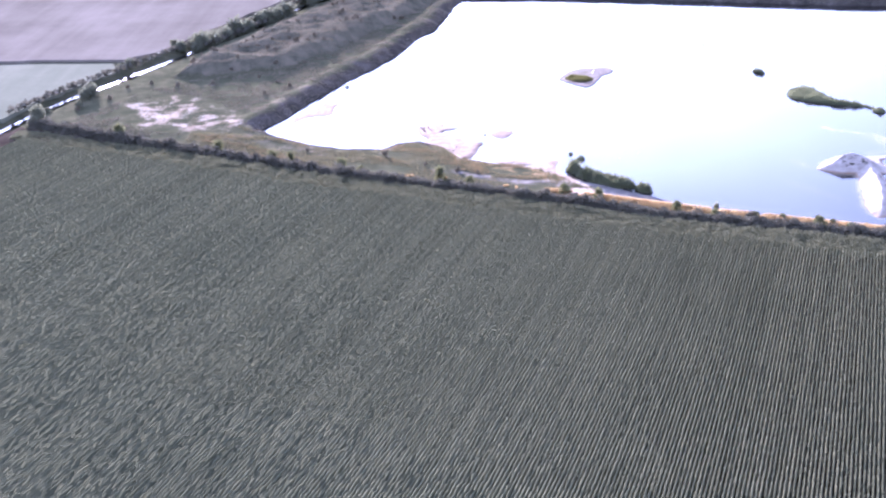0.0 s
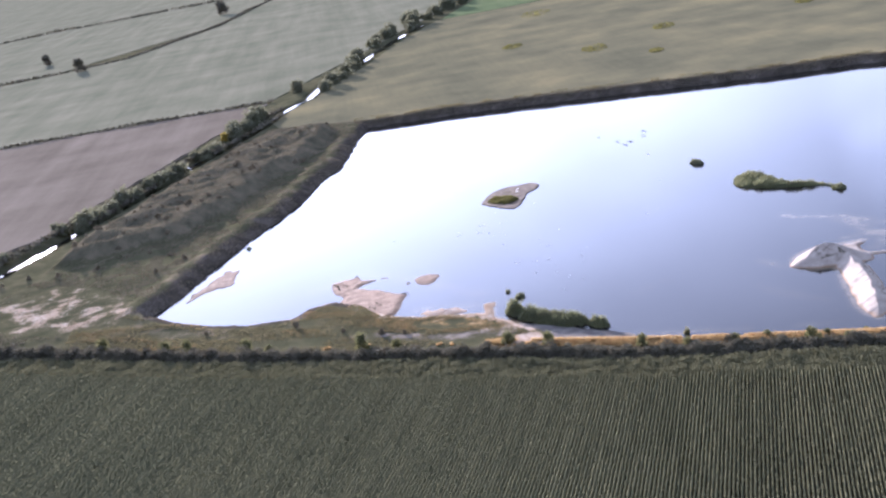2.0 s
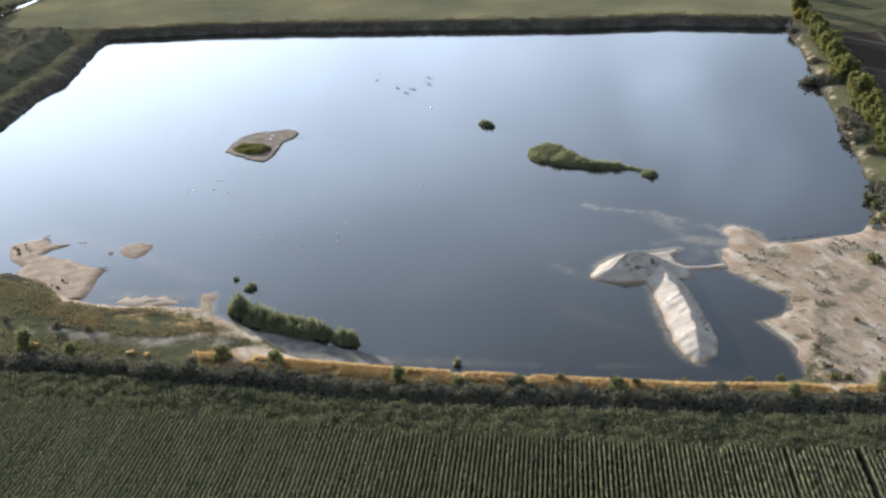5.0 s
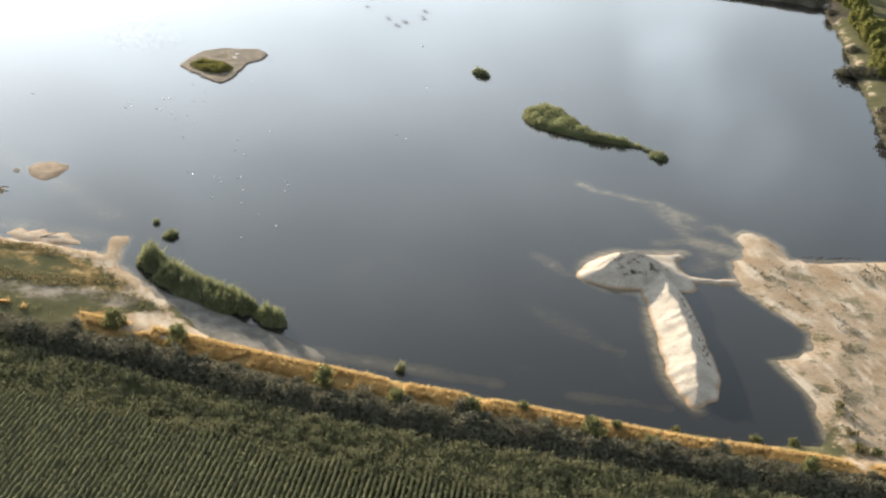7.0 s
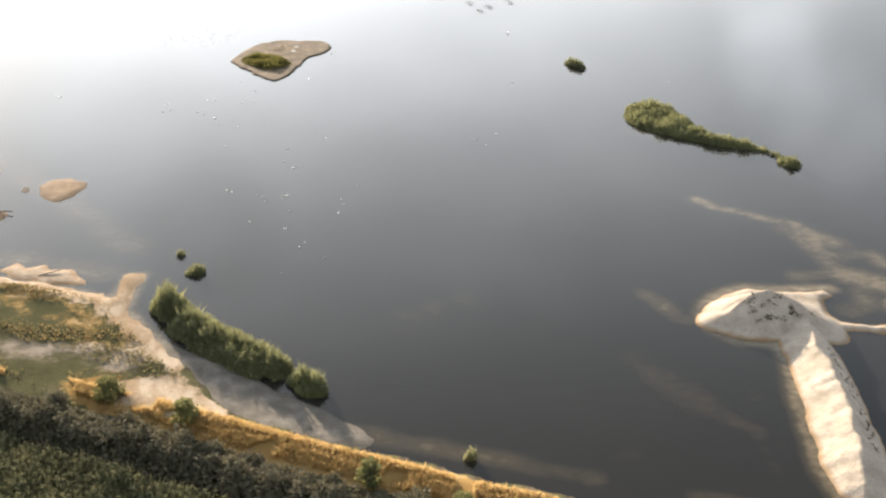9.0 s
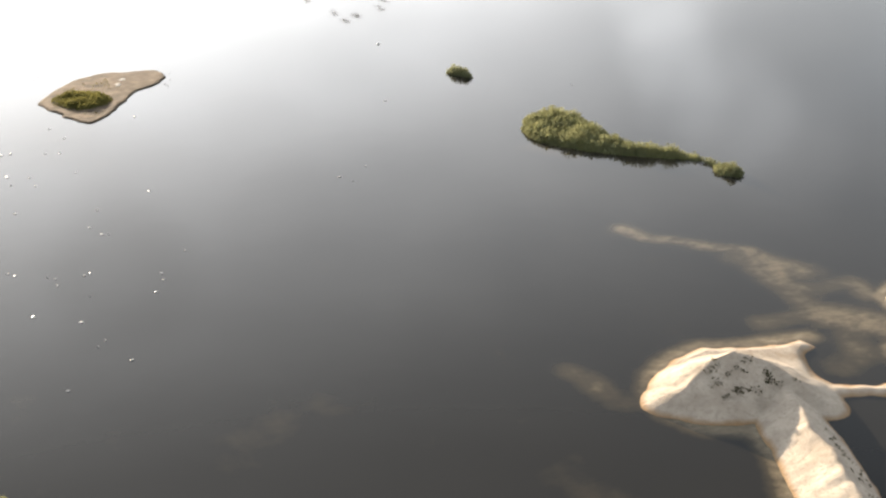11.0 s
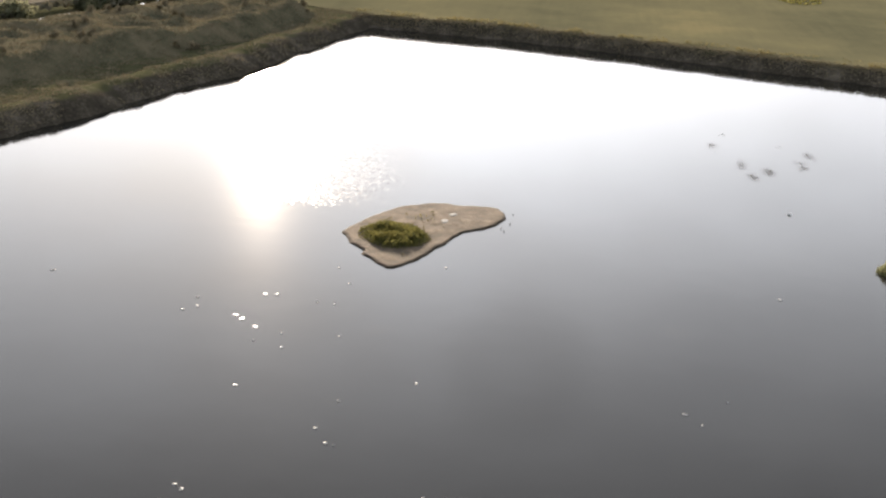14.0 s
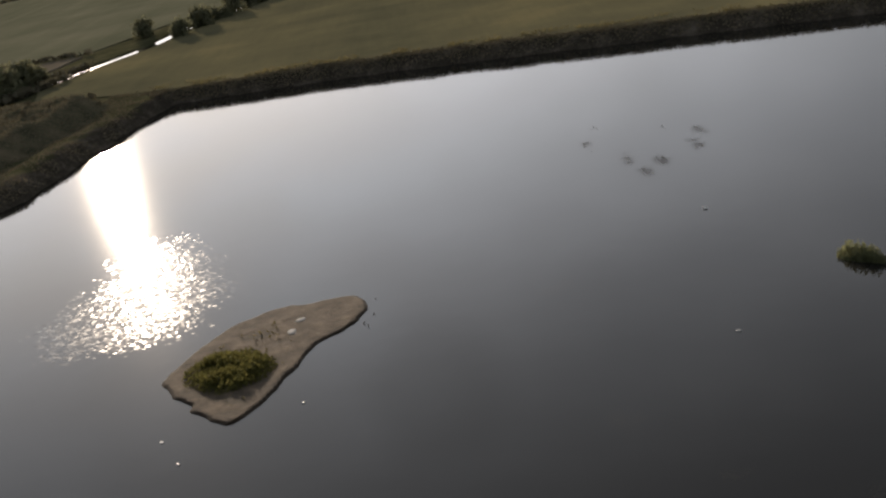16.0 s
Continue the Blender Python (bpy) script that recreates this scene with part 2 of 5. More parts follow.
def ground_material():
    m, n, l = material("ground_cover")
    fine = noise_node(n, l, 2.2, 8, 0.7)
    mid = noise_node(n, l, 0.22, 6, 0.6)
    big = noise_node(n, l, 0.035, 4, 0.55)
    grass = ramp(n, l, mid, [(0.3, (0.07, 0.076, 0.042)), (0.5, (0.118, 0.119, 0.066)), (0.68, (0.18, 0.163, 0.096))])
    grass = mix(n, l, math_node(n, l, "MULTIPLY", fine, 0.5), grass, (0.05, 0.052, 0.025))
    scrub = ramp(n, l, mid, [(0.32, (0.08, 0.08, 0.052)), (0.5, (0.135, 0.125, 0.08)), (0.7, (0.21, 0.175, 0.115))])
    sand = ramp(n, l, mid, [(0.3, (0.29, 0.2, 0.125)), (0.5, (0.42, 0.325, 0.23)), (0.72, (0.54, 0.45, 0.35))])
    sand = mix(n, l, ramp(n, l, fine, [(0.35, (0.5, 0.5, 0.5)), (0.6, (0, 0, 0))]), sand, (0.20, 0.165, 0.115))
    drift = noise_node(n, l, 0.5, 5, 0.6, None, ((1.0, 0.3, 1.0), -0.35))
    sand = mix(n, l, ramp(n, l, drift, [(0.5, (0, 0, 0)), (0.62, (0.55, 0.55, 0.55))]), sand, (0.60, 0.53, 0.44))
    sand = mix(n, l, ramp(n, l, drift, [(0.34, (0.45, 0.45, 0.45)), (0.45, (0, 0, 0))]), sand, (0.28, 0.2, 0.125))
    dry = ramp(n, l, mid, [(0.3, (0.20, 0.125, 0.05)), (0.55, (0.36, 0.235, 0.095)), (0.75, (0.45, 0.34, 0.17))])
    soil = ramp(n, l, mid, [(0.3, (0.045, 0.035, 0.026)), (0.7, (0.095, 0.075, 0.055))])
    mud = ramp(n, l, math_node(n, l, "ADD", math_node(n, l, "MULTIPLY", mid, 0.5), math_node(n, l, "MULTIPLY", fine, 0.5)), [(0.36, (0.035, 0.031, 0.025)), (0.5, (0.075, 0.065, 0.05)), (0.62, (0.17, 0.148, 0.118))])

    def soft(name):
        edge = math_node(n, l, "ADD", attr(n, name), math_node(n, l, "MULTIPLY", math_node(n, l, "SUBTRACT", mid, 0.5), 1.1))
        edge = math_node(n, l, "ADD", edge, math_node(n, l, "MULTIPLY", math_node(n, l, "SUBTRACT", fine, 0.5), 0.5))
        return ramp(n, l, edge, [(0.42, (0, 0, 0)), (0.58, (1, 1, 1))])

    col = mix(n, l, math_node(n, l, "MULTIPLY", big, 0.32), grass, (0.10, 0.082, 0.052))
    col = mix(n, l, soft("scrub"), col, scrub)
    col = mix(n, l, soft("dry"), col, dry)
    col = mix(n, l, soft("bare"), col, ramp(n, l, mid, [(0.4, (0.13, 0.115, 0.082)), (0.52, (0.2, 0.175, 0.14)), (0.66, (0.33, 0.29, 0.24))]))
    col = mix(n, l, soft("sand"), col, sand)
    col = mix(n, l, soft("weeds"), col, scrub)
    col = mix(n, l, soft("soil"), col, soil)
    col = mix(n, l, soft("mud"), col, mud)
    finish(n, l, col, 0.95, math_node(n, l, "ADD", fine, mid), 0.7, 0.35, 0.0)
    return m


def sand_material(name, dark, light, damp=None):
    m, n, l = material(name)
    fine = noise_node(n, l, 3.2, 8, 0.65)
    mid = noise_node(n, l, 0.5, 5, 0.6)
    col = ramp(n, l, mid, [(0.3, dark), (0.7, light)])
    col = mix(n, l, ramp(n, l, fine, [(0.3, (0.6, 0.6, 0.6)), (0.5, (0, 0, 0))]), col, tuple(c * 0.72 for c in dark))
    wet = n.new("ShaderNodeSeparateXYZ")
    l.new(n.new("ShaderNodeNewGeometry").outputs["Position"], wet.inputs["Vector"])
    z = math_node(n, l, "ADD", math_node(n, l, "MULTIPLY", wet.outputs["Z"], 1 / UNIT), math_node(n, l, "MULTIPLY", math_node(n, l, "SUBTRACT", mid, 0.5), 0.35))
    col = mix(n, l, ramp(n, l, z, [(0.02, (0.85, 0.85, 0.85)), (0.26, (0, 0, 0))]), col, damp or tuple(c * 0.5 for c in dark))
    finish(n, l, col, 0.92, math_node(n, l, "ADD", fine, mid), 0.55, 0.2, 0.2)
    return m


def field_material(name, stops, lane=0.0, width=0.12, lanes=0.35):
    """Farmland seen from afar: tone patches, and faint working lanes along one direction."""
    m, n, l = material(name)
    mid = noise_node(n, l, 0.03, 5, 0.6)
    fine = noise_node(n, l, 0.7, 7, 0.7)
    streak = noise_node(n, l, width, 4, 0.6, None, ((1.0, 0.06, 1.0), lane))
    v = math_node(n, l, "ADD", math_node(n, l, "MULTIPLY", mid, 0.85 - lanes), math_node(n, l, "MULTIPLY", streak, lanes))
    v = math_node(n, l, "ADD", v, math_node(n, l, "MULTIPLY", fine, 0.15))
    finish(n, l, ramp(n, l, v, stops), 0.95, fine, 0.15, 0.1, 0.0)
    return m


def water_material():
    m, n, l = material("lake_water")
    mid = noise_node(n, l, 0.16, 5, 0.6)
    sh = math_node(n, l, "ADD", attr(n, "shallow"), math_node(n, l, "MULTIPLY", math_node(n, l, "SUBTRACT", mid, 0.5), 0.8))
    silt = noise_node(n, l, 0.75, 6, 0.65, None, ((1.0, 1.6, 1.0), 0.6))
    sh = math_node(n, l, "ADD", sh, math_node(n, l, "MULTIPLY", math_node(n, l, "SUBTRACT", silt, 0.52), math_node(n, l, "MULTIPLY", attr(n, "shallow"), 1.1)))
    col = ramp(n, l, sh, [(0.1, (0.02, 0.0195, 0.0175)), (0.45, (0.055, 0.047, 0.032)), (0.8, (0.18, 0.147, 0.097)), (1.0, (0.32, 0.265, 0.185))])
    b = n.new("ShaderNodeBsdfPrincipled")
    l.new(col, b.inputs["Base Color"])
    b.inputs["Roughness"].default_value = 0.02
    b.inputs["IOR"].default_value = 1.33
    slow = noise_node(n, l, 0.35, 3, 0.5)
    quick = noise_node(n, l, 2.8, 2, 0.55)
    # where the wind ruffles it the surface breaks into small tilted facets
    cells = n.new("ShaderNodeTexVoronoi")
    cells.inputs["Scale"].default_value = 3.7 / UNIT
    l.new(n.new("ShaderNodeNewGeometry").outputs["Position"], cells.inputs["Vector"])
    split = n.new("ShaderNodeSeparateXYZ")
    l.new(cells.outputs["Color"], split.inputs["Vector"])
    ruffled = math_node(n, l, "GREATER_THAN", math_node(n, l, "MULTIPLY", attr(n, "ripple"), 0.5), split.outputs["Z"])
    weed = attr(n, "weed")
    rough = math_node(n, l, "ADD", math_node(n, l, "MULTIPLY", ruffled, 0.07), 0.06)
    l.new(math_node(n, l, "ADD", rough, math_node(n, l, "MULTIPLY", weed, 0.25)), b.inputs["Roughness"])
    l.new(math_node(n, l, "SUBTRACT", 0.5, math_node(n, l, "MULTIPLY", weed, 0.3)), b.inputs["Specular IOR Level"])
    centred = n.new("ShaderNodeVectorMath")
    centred.operation = "SUBTRACT"
    l.new(cells.outputs["Color"], centred.inputs[0])
    centred.inputs[1].default_value = (0.5, 0.5, 0.5)
    tilt = n.new("ShaderNodeVectorMath")
    tilt.operation = "SCALE"
    l.new(centred.outputs["Vector"], tilt.inputs[0])
    l.new(math_node(n, l, "MULTIPLY", ruffled, 0.07), tilt.inputs["Scale"])
    h = math_node(n, l, "ADD", math_node(n, l, "MULTIPLY", slow, 0.006), math_node(n, l, "MULTIPLY", quick, 0.0005))
    bp = n.new("ShaderNodeBump")
    bp.inputs["Strength"].default_value = 1.0
    bp.inputs["Distance"].default_value = UNIT
    l.new(h, bp.inputs["Height"])
    bent = n.new("ShaderNodeVectorMath")
    bent.operation = "ADD"
    l.new(bp.outputs["Normal"], bent.inputs[0])
    l.new(tilt.outputs["Vector"], bent.inputs[1])
    unit = n.new("ShaderNodeVectorMath")
    unit.operation = "NORMALIZE"
    l.new(bent.outputs["Vector"], unit.inputs[0])
    l.new(unit.outputs["Vector"], b.inputs["Normal"])
    out = n.new("ShaderNodeOutputMaterial")
    l.new(b.outputs["BSDF"], out.inputs["Surface"])
    return m


def plain(name, dark, light, scale=3.0, rough=0.9):
    m, n, l = material(name)
    f = noise_node(n, l, scale, 6, 0.65)
    finish(n, l, ramp(n, l, f, [(0.3, dark), (0.7, light)]), rough, f, 0.4, 0.05)
    return m


GROUND = ground_material()
WATER = water_material()
SAND_PALE = sand_material("pale_sand", (0.33, 0.285, 0.232), (0.51, 0.45, 0.378), (0.26, 0.16, 0.075))
SAND_DULL = sand_material("dull_sand", (0.1, 0.083, 0.063), (0.225, 0.17, 0.118))
SAND_WET = sand_material("wet_sand", (0.055, 0.042, 0.03), (0.1, 0.078, 0.056))
SAND_GREY = sand_material("grey_mud", (0.19, 0.174, 0.15), (0.3, 0.275, 0.24))
SAND_BROWN = sand_material("brown_sand", (0.23, 0.155, 0.098), (0.38, 0.27, 0.178))
BARK = plain("bark", (0.05, 0.04, 0.03), (0.13, 0.10, 0.075), 5)
# muted grey-brown hedge leaf, also the tone of the levee slope in shade
LEAF_HEDGE = leaf_material("hedge_leaf", (0.09, 0.085, 0.064), (0.125, 0.118, 0.084), (0.175, 0.162, 0.108), 0.2, 0.35, 0.02, 0.7, 0.3)
LEAF_TREE = leaf_material("tree_leaf", (0.065, 0.08, 0.026), (0.12, 0.136, 0.04), (0.22, 0.205, 0.065), 0.42)
LEAF_YELLOW = leaf_material("yellowing_leaf", (0.12, 0.10, 0.02), (0.24, 0.19, 0.035), (0.36, 0.28, 0.06), 0.45)
LEAF_CROP = leaf_material("crop_leaf", (0.1, 0.104, 0.06), (0.156, 0.156, 0.087), (0.235, 0.226, 0.126), 0.2, 0.035, 0.0, 0.5, 0.55)
LEAF_HEADLAND = leaf_material("headland_leaf", (0.096, 0.099, 0.058), (0.15, 0.151, 0.086), (0.224, 0.218, 0.123), 0.22, 0.2, 0.0, 0.6, 0.5)
LEAF_YOUNG = leaf_material("young_leaf", (0.082, 0.088, 0.044), (0.135, 0.142, 0.064), (0.22, 0.213, 0.09), 0.4)
REED_PALE = leaf_material("pale_reed", (0.19, 0.19, 0.105), (0.27, 0.27, 0.145), (0.37, 0.355, 0.195), 0.45, 0.4, 0.05)
REED = leaf_material("reed_leaf", (0.116, 0.121, 0.076), (0.18, 0.194, 0.107), (0.274, 0.28, 0.136), 0.42, 0.4, 0.05, 1.5)
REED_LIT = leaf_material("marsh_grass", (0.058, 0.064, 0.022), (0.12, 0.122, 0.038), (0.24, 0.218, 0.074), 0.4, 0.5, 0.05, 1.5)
DRY_GRASS = leaf_material("dry_grass", (0.3, 0.2, 0.085), (0.47, 0.325, 0.138), (0.62, 0.46, 0.22), 0.5, 0.35, 0.08, 0.9, 0.3)
STRAW = leaf_material("faded_straw", (0.17, 0.125, 0.06), (0.27, 0.195, 0.09), (0.39, 0.29, 0.145), 0.4, 0.3)
SCRUB = leaf_material("scrub_leaf", (0.132, 0.122, 0.083), (0.196, 0.173, 0.116), (0.285, 0.237, 0.155), 0.1, 0.2, 0.0, 1.3, 0.15)
# canal leaves paler than the hedge's, with haze mixed into their colour
LEAF_CANAL_HAZED = leaf_material("hazed_canal_leaf", (0.12, 0.127, 0.084), (0.17, 0.176, 0.11), (0.235, 0.235, 0.14), 0.35)
WEEDY = leaf_material("weedy_growth", (0.095, 0.1, 0.056), (0.16, 0.154, 0.08), (0.27, 0.215, 0.1), 0.35, 0.12)
WEED = leaf_material("dead_weed", (0.05, 0.046, 0.03), (0.085, 0.078, 0.045), (0.13, 0.118, 0.065), 0.2)
PLOUGHED = field_material("ploughed_field", [(0.38, (0.15, 0.13, 0.098)), (0.5, (0.19, 0.166, 0.127)), (0.62, (0.235, 0.205, 0.16))], 1.45)
# stubble colour lightened and greyed: distance haze put into the base tone
PALE_GREEN_HAZED = field_material("hazed_green_field", [(0.38, (0.158, 0.163, 0.108)), (0.5, (0.196, 0.197, 0.133)), (0.62, (0.242, 0.236, 0.163))], 1.4)
MEADOW = field_material("meadow", [(0.36, (0.122, 0.12, 0.075)), (0.47, (0.158, 0.15, 0.09)), (0.55, (0.182, 0.169, 0.098)), (0.64, (0.23, 0.205, 0.111))], -1.15, 0.7, 0.12)
# green greyed somewhat in the colour itself, for haze over the distance
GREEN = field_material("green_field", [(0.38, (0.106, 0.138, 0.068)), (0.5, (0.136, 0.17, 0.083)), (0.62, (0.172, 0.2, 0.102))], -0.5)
DARK_SOIL = field_material("dark_tilled_field", [(0.35, (0.035, 0.030, 0.024)), (0.5, (0.06, 0.05, 0.04)), (0.65, (0.095, 0.08, 0.062))], 0.45)
TRACK = field_material("track_soil", [(0.38, (0.07, 0.06, 0.048)), (0.5, (0.1, 0.085, 0.068)), (0.62, (0.135, 0.115, 0.092))], 0.45)
STONE = plain("pale_stone", (0.45, 0.43, 0.40), (0.72, 0.70, 0.66), 4)
FOAM = plain("grey_foam", (0.3, 0.3, 0.29), (0.48, 0.48, 0.46), 9, 0.2)
FLOAT = plain("white_plastic", (0.7, 0.7, 0.68), (0.85, 0.85, 0.83), 9, 0.4)

# ---------------------------------------------------------------- the plan
SHORE_NEAR = [(-43.8, 289.5), (-38.0, 282.0), (-30.5, 275.8), (-22.2, 271.0), (-12.5, 269.2), (-9.8, 273.2), (-4.5, 274.8), (1.5, 268.5), (6.3, 259.0), (11.7, 254.8),
              (17.0, 252.8), (23.3, 249.6), (24.1, 255.0), (26.0, 254.6), (24.7, 247.3), (28.5, 240.6), (33.4, 231.2), (34.8, 228.2), (41.0, 224.4), (46.3, 221.5)]
SHORE_SANDY = [(51.7, 218.8), (59.3, 215.0), (67.0, 211.3), (74.6, 207.8), (82.0, 204.8), (87.1, 203.3), (91.6, 202.8), (93.2, 208.2), (94.4, 212.5), (93.8, 219.3),
               (96.7, 219.8), (99.4, 221.5), (101.3, 224.8), (100.4, 228.3), (99.0, 232.2), (98.2, 236.2), (98.6, 239.0), (99.6, 241.4), (100.2, 244.3), (102.3, 245.3),
               (104.2, 248.3), (104.8, 252.4), (107.2, 254.2), (109.3, 252.3), (109.9, 249.0), (109.0, 245.0), (112.3, 244.2), (119.3, 243.7), (123.5, 243.6)]
SHORE_EAST = [(128.7, 247.0), (137.4, 261.5), (151.2, 291.5), (176.5, 348.5)]
SHORE_FAR_AND_WEST = [(195.0, 391.5), (169.0, 409.0), (138.0, 418.5), (108.0, 432.0), (94.0, 438.0), (61.0, 452.5), (40.0, 460.0), (12.5, 466.0), (6.5, 436.0), (1.0, 406.0),
                      (-4.0, 396.0), (-10.4, 371.4), (-16.8, 355.4), (-25.2, 336.8), (-35.5, 308.5), (-38.8, 298.5)]
LAKE = SHORE_NEAR + SHORE_SANDY + SHORE_EAST + SHORE_FAR_AND_WEST
FIELD_EDGE = [(-150, 324), (-99.0, 292.0), (-56.0, 266.5), (-22.0, 245.5), (13.5, 226.8), (43.0, 210.5), (75.0, 196.8), (90.0, 191.0), (150.0, 166.0)]
CANAL = [(-150, 205), (-128, 255), (-111.5, 292), (-107, 309), (-100, 331), (-90, 352), (-78.8, 378), (-55, 436), (-47.5, 456), (-35, 482), (-24.5, 508), (-20.6, 523), (-15.4, 536),
         (-8.4, 552), (-5.0, 567), (-1, 586), (6, 603), (13.5, 622), (22, 652), (37.7, 704), (60, 760)]
MOUNDS = [(-76, 343), (-57.5, 346), (-44, 349), (-30, 371), (-21, 396), (-10, 420), (-3, 440), (2, 466), (-24, 484), (-38, 460), (-54, 420), (-74, 372)]
SAND_FLAT = [(92, 199), (93, 210), (92, 219), (98, 220), (102, 226), (98, 237), (99, 242), (101, 245.6), (104, 249), (104.6, 253), (107.2, 255), (109.6, 253), (112, 245), (124, 242), (131, 247),
             (127, 236), (119, 224), (112, 212), (104, 200)]
DRY_STRIP = [(-12.0, 250.0), (0.0, 244.0), (9.4, 239.5), (14.5, 236.7), (22.7, 231.8), (27.5, 229.3), (41.0, 221.4), (54.0, 214.7), (66.5, 208.8), (78.6, 203.2), (91.0, 198.4), (112, 189.8)]
PAN = [(-84, 318), (-80, 298), (-66, 286), (-50, 281), (-44, 286), (-46, 299), (-52, 304), (-60, 318), (-72, 326)]
MUD_FLAT = [(28.4, 241.4), (29.6, 240.0), (32.0, 238.5), (35.9, 235.0), (39.1, 231.2), (42.2, 228.7), (44.5, 226.2), (46.5, 223.2), (44.0, 222.0), (39.0, 224.0), (35.0, 226.0), (32.5, 229.0), (31.0, 232.5), (29.5, 236.0), (27.4, 240.0)]
BEACH = [(10.9, 256.2), (14.0, 256.0), (18.6, 253.0), (23.2, 249.7), (24.1, 253.8), (26.0, 254.6), (24.6, 248.5), (26.4, 245.1), (29.6, 239.8), (28.9, 238.6), (25.6, 243.4), (23.0, 247.4), (19.0, 250.6), (14.0, 254.0)]
FAN = [(22.5, 231.4), (26.0, 233.4), (29.2, 233.2), (33.0, 229.8), (34.8, 227.4), (33.0, 225.4), (27.7, 228.6)]
GREY_BARE = [(1.0, 249.0), (8.0, 244.0), (14.5, 240.4), (20.0, 237.8), (25.5, 236.4), (28.6, 235.2)]
P_NEAR, P_FAR, P_LEFT, P_RIGHT = 0.65, 2.1, 1.5, 1.3


def canal_level(y):
    return 0.45 + 1.45 * smooth(390, 520, y)


def height(x, y):
    """Height of the land above the lake's surface."""
    d = to_poly(x, y, LAKE)
    d = d + 0.9 * wave(x, y, 6.5, 3) * smooth(0, 3, np.abs(d)) + 0.35 * wave(x, y, 2.4, 5)
    d = d + 0.55 * wave(x, y, 3.3, 6) * np.clip(smooth(-30, -10, (x - 12) * 0.38 + (y - 466) * 0.925) + smooth(300, 330, y) * smooth(30, 10, x), 0, 1)
    north = (x - 12) * 0.38 + (y - 466) * 0.925
    far = smooth(-22, -6, north)
    left = smooth(-8, -22, x - (y - 290) * 0.28 + 6) * smooth(262, 292, y) * (1 - far)
    right = smooth(92, 125, x) * (1 - far) * smooth(205, 240, y)
    top = P_NEAR + (P_FAR - P_NEAR) * far + (P_LEFT - P_NEAR) * left + (P_RIGHT - P_NEAR) * right
    wide = 2.5 + 0.3 * far + 0.3 * left + 1.0 * right
    flat = smooth(-4, 1.5, -to_poly(x, y, SAND_FLAT))
    land = top * smooth(-0.2, 1.0, d / wide) * (1 - 0.68 * flat)
    land += 0.9 * np.exp(-(((d - 5.5) / 2.6) ** 2)) * left * smooth(285, 300, y)
    m = to_poly(x, y, MOUNDS)
    c = to_line(x, y, CANAL)
    land += smooth(0, 5.5, -m) * (0.25 + 0.75 * smooth(6, 19, c)) * (2.9 + 1.3 * fbm(x, y, 18, 7) + 0.45 * wave(x, y, 4.2, 11) + 1.3 * (0.5 - np.abs(wave(x, y * 0.7, 8.0, 13))))
    land += 0.14 * fbm(x, y, 7, 21) * smooth(1, 5, d) * (1 + 0.8 * left)
    land += 0.45 * np.exp(-((to_line(x, y, DRY_STRIP) / 1.7) ** 2)) * smooth(15, 28, x)
    land = np.minimum(land, canal_level(y) - 0.9 + 3.0 * smooth(1.2, 7.0, c) + np.where(c > 6.9, 99, 0))
    under = -0.15 - 0.16 * np.minimum(-d, 18)
    return np.where(d > 0, np.maximum(land, 0.02), under)


def spaced(marks):
    """Grid lines from (end, step) marks, with steps that grow between them."""
    out = [marks[0][0]]
    for (a0, s0), (a1, s1) in zip(marks[:-1], marks[1:]):
        p = a0
        while True:
            k = (p - a0) / (a1 - a0)
            p += s0 + (s1 - s0) * k
            if p > a1 - 0.4 * s1:
                break
            out.append(p)
        out.append(a1)
    return np.array(out)


def grid_faces(nx, ny):
    i, j = np.meshgrid(np.arange(nx - 1), np.arange(ny - 1), indexing="ij")
    k = (i * ny + j).ravel()
    return np.stack([k, k + ny, k + ny + 1, k + 1], 1)


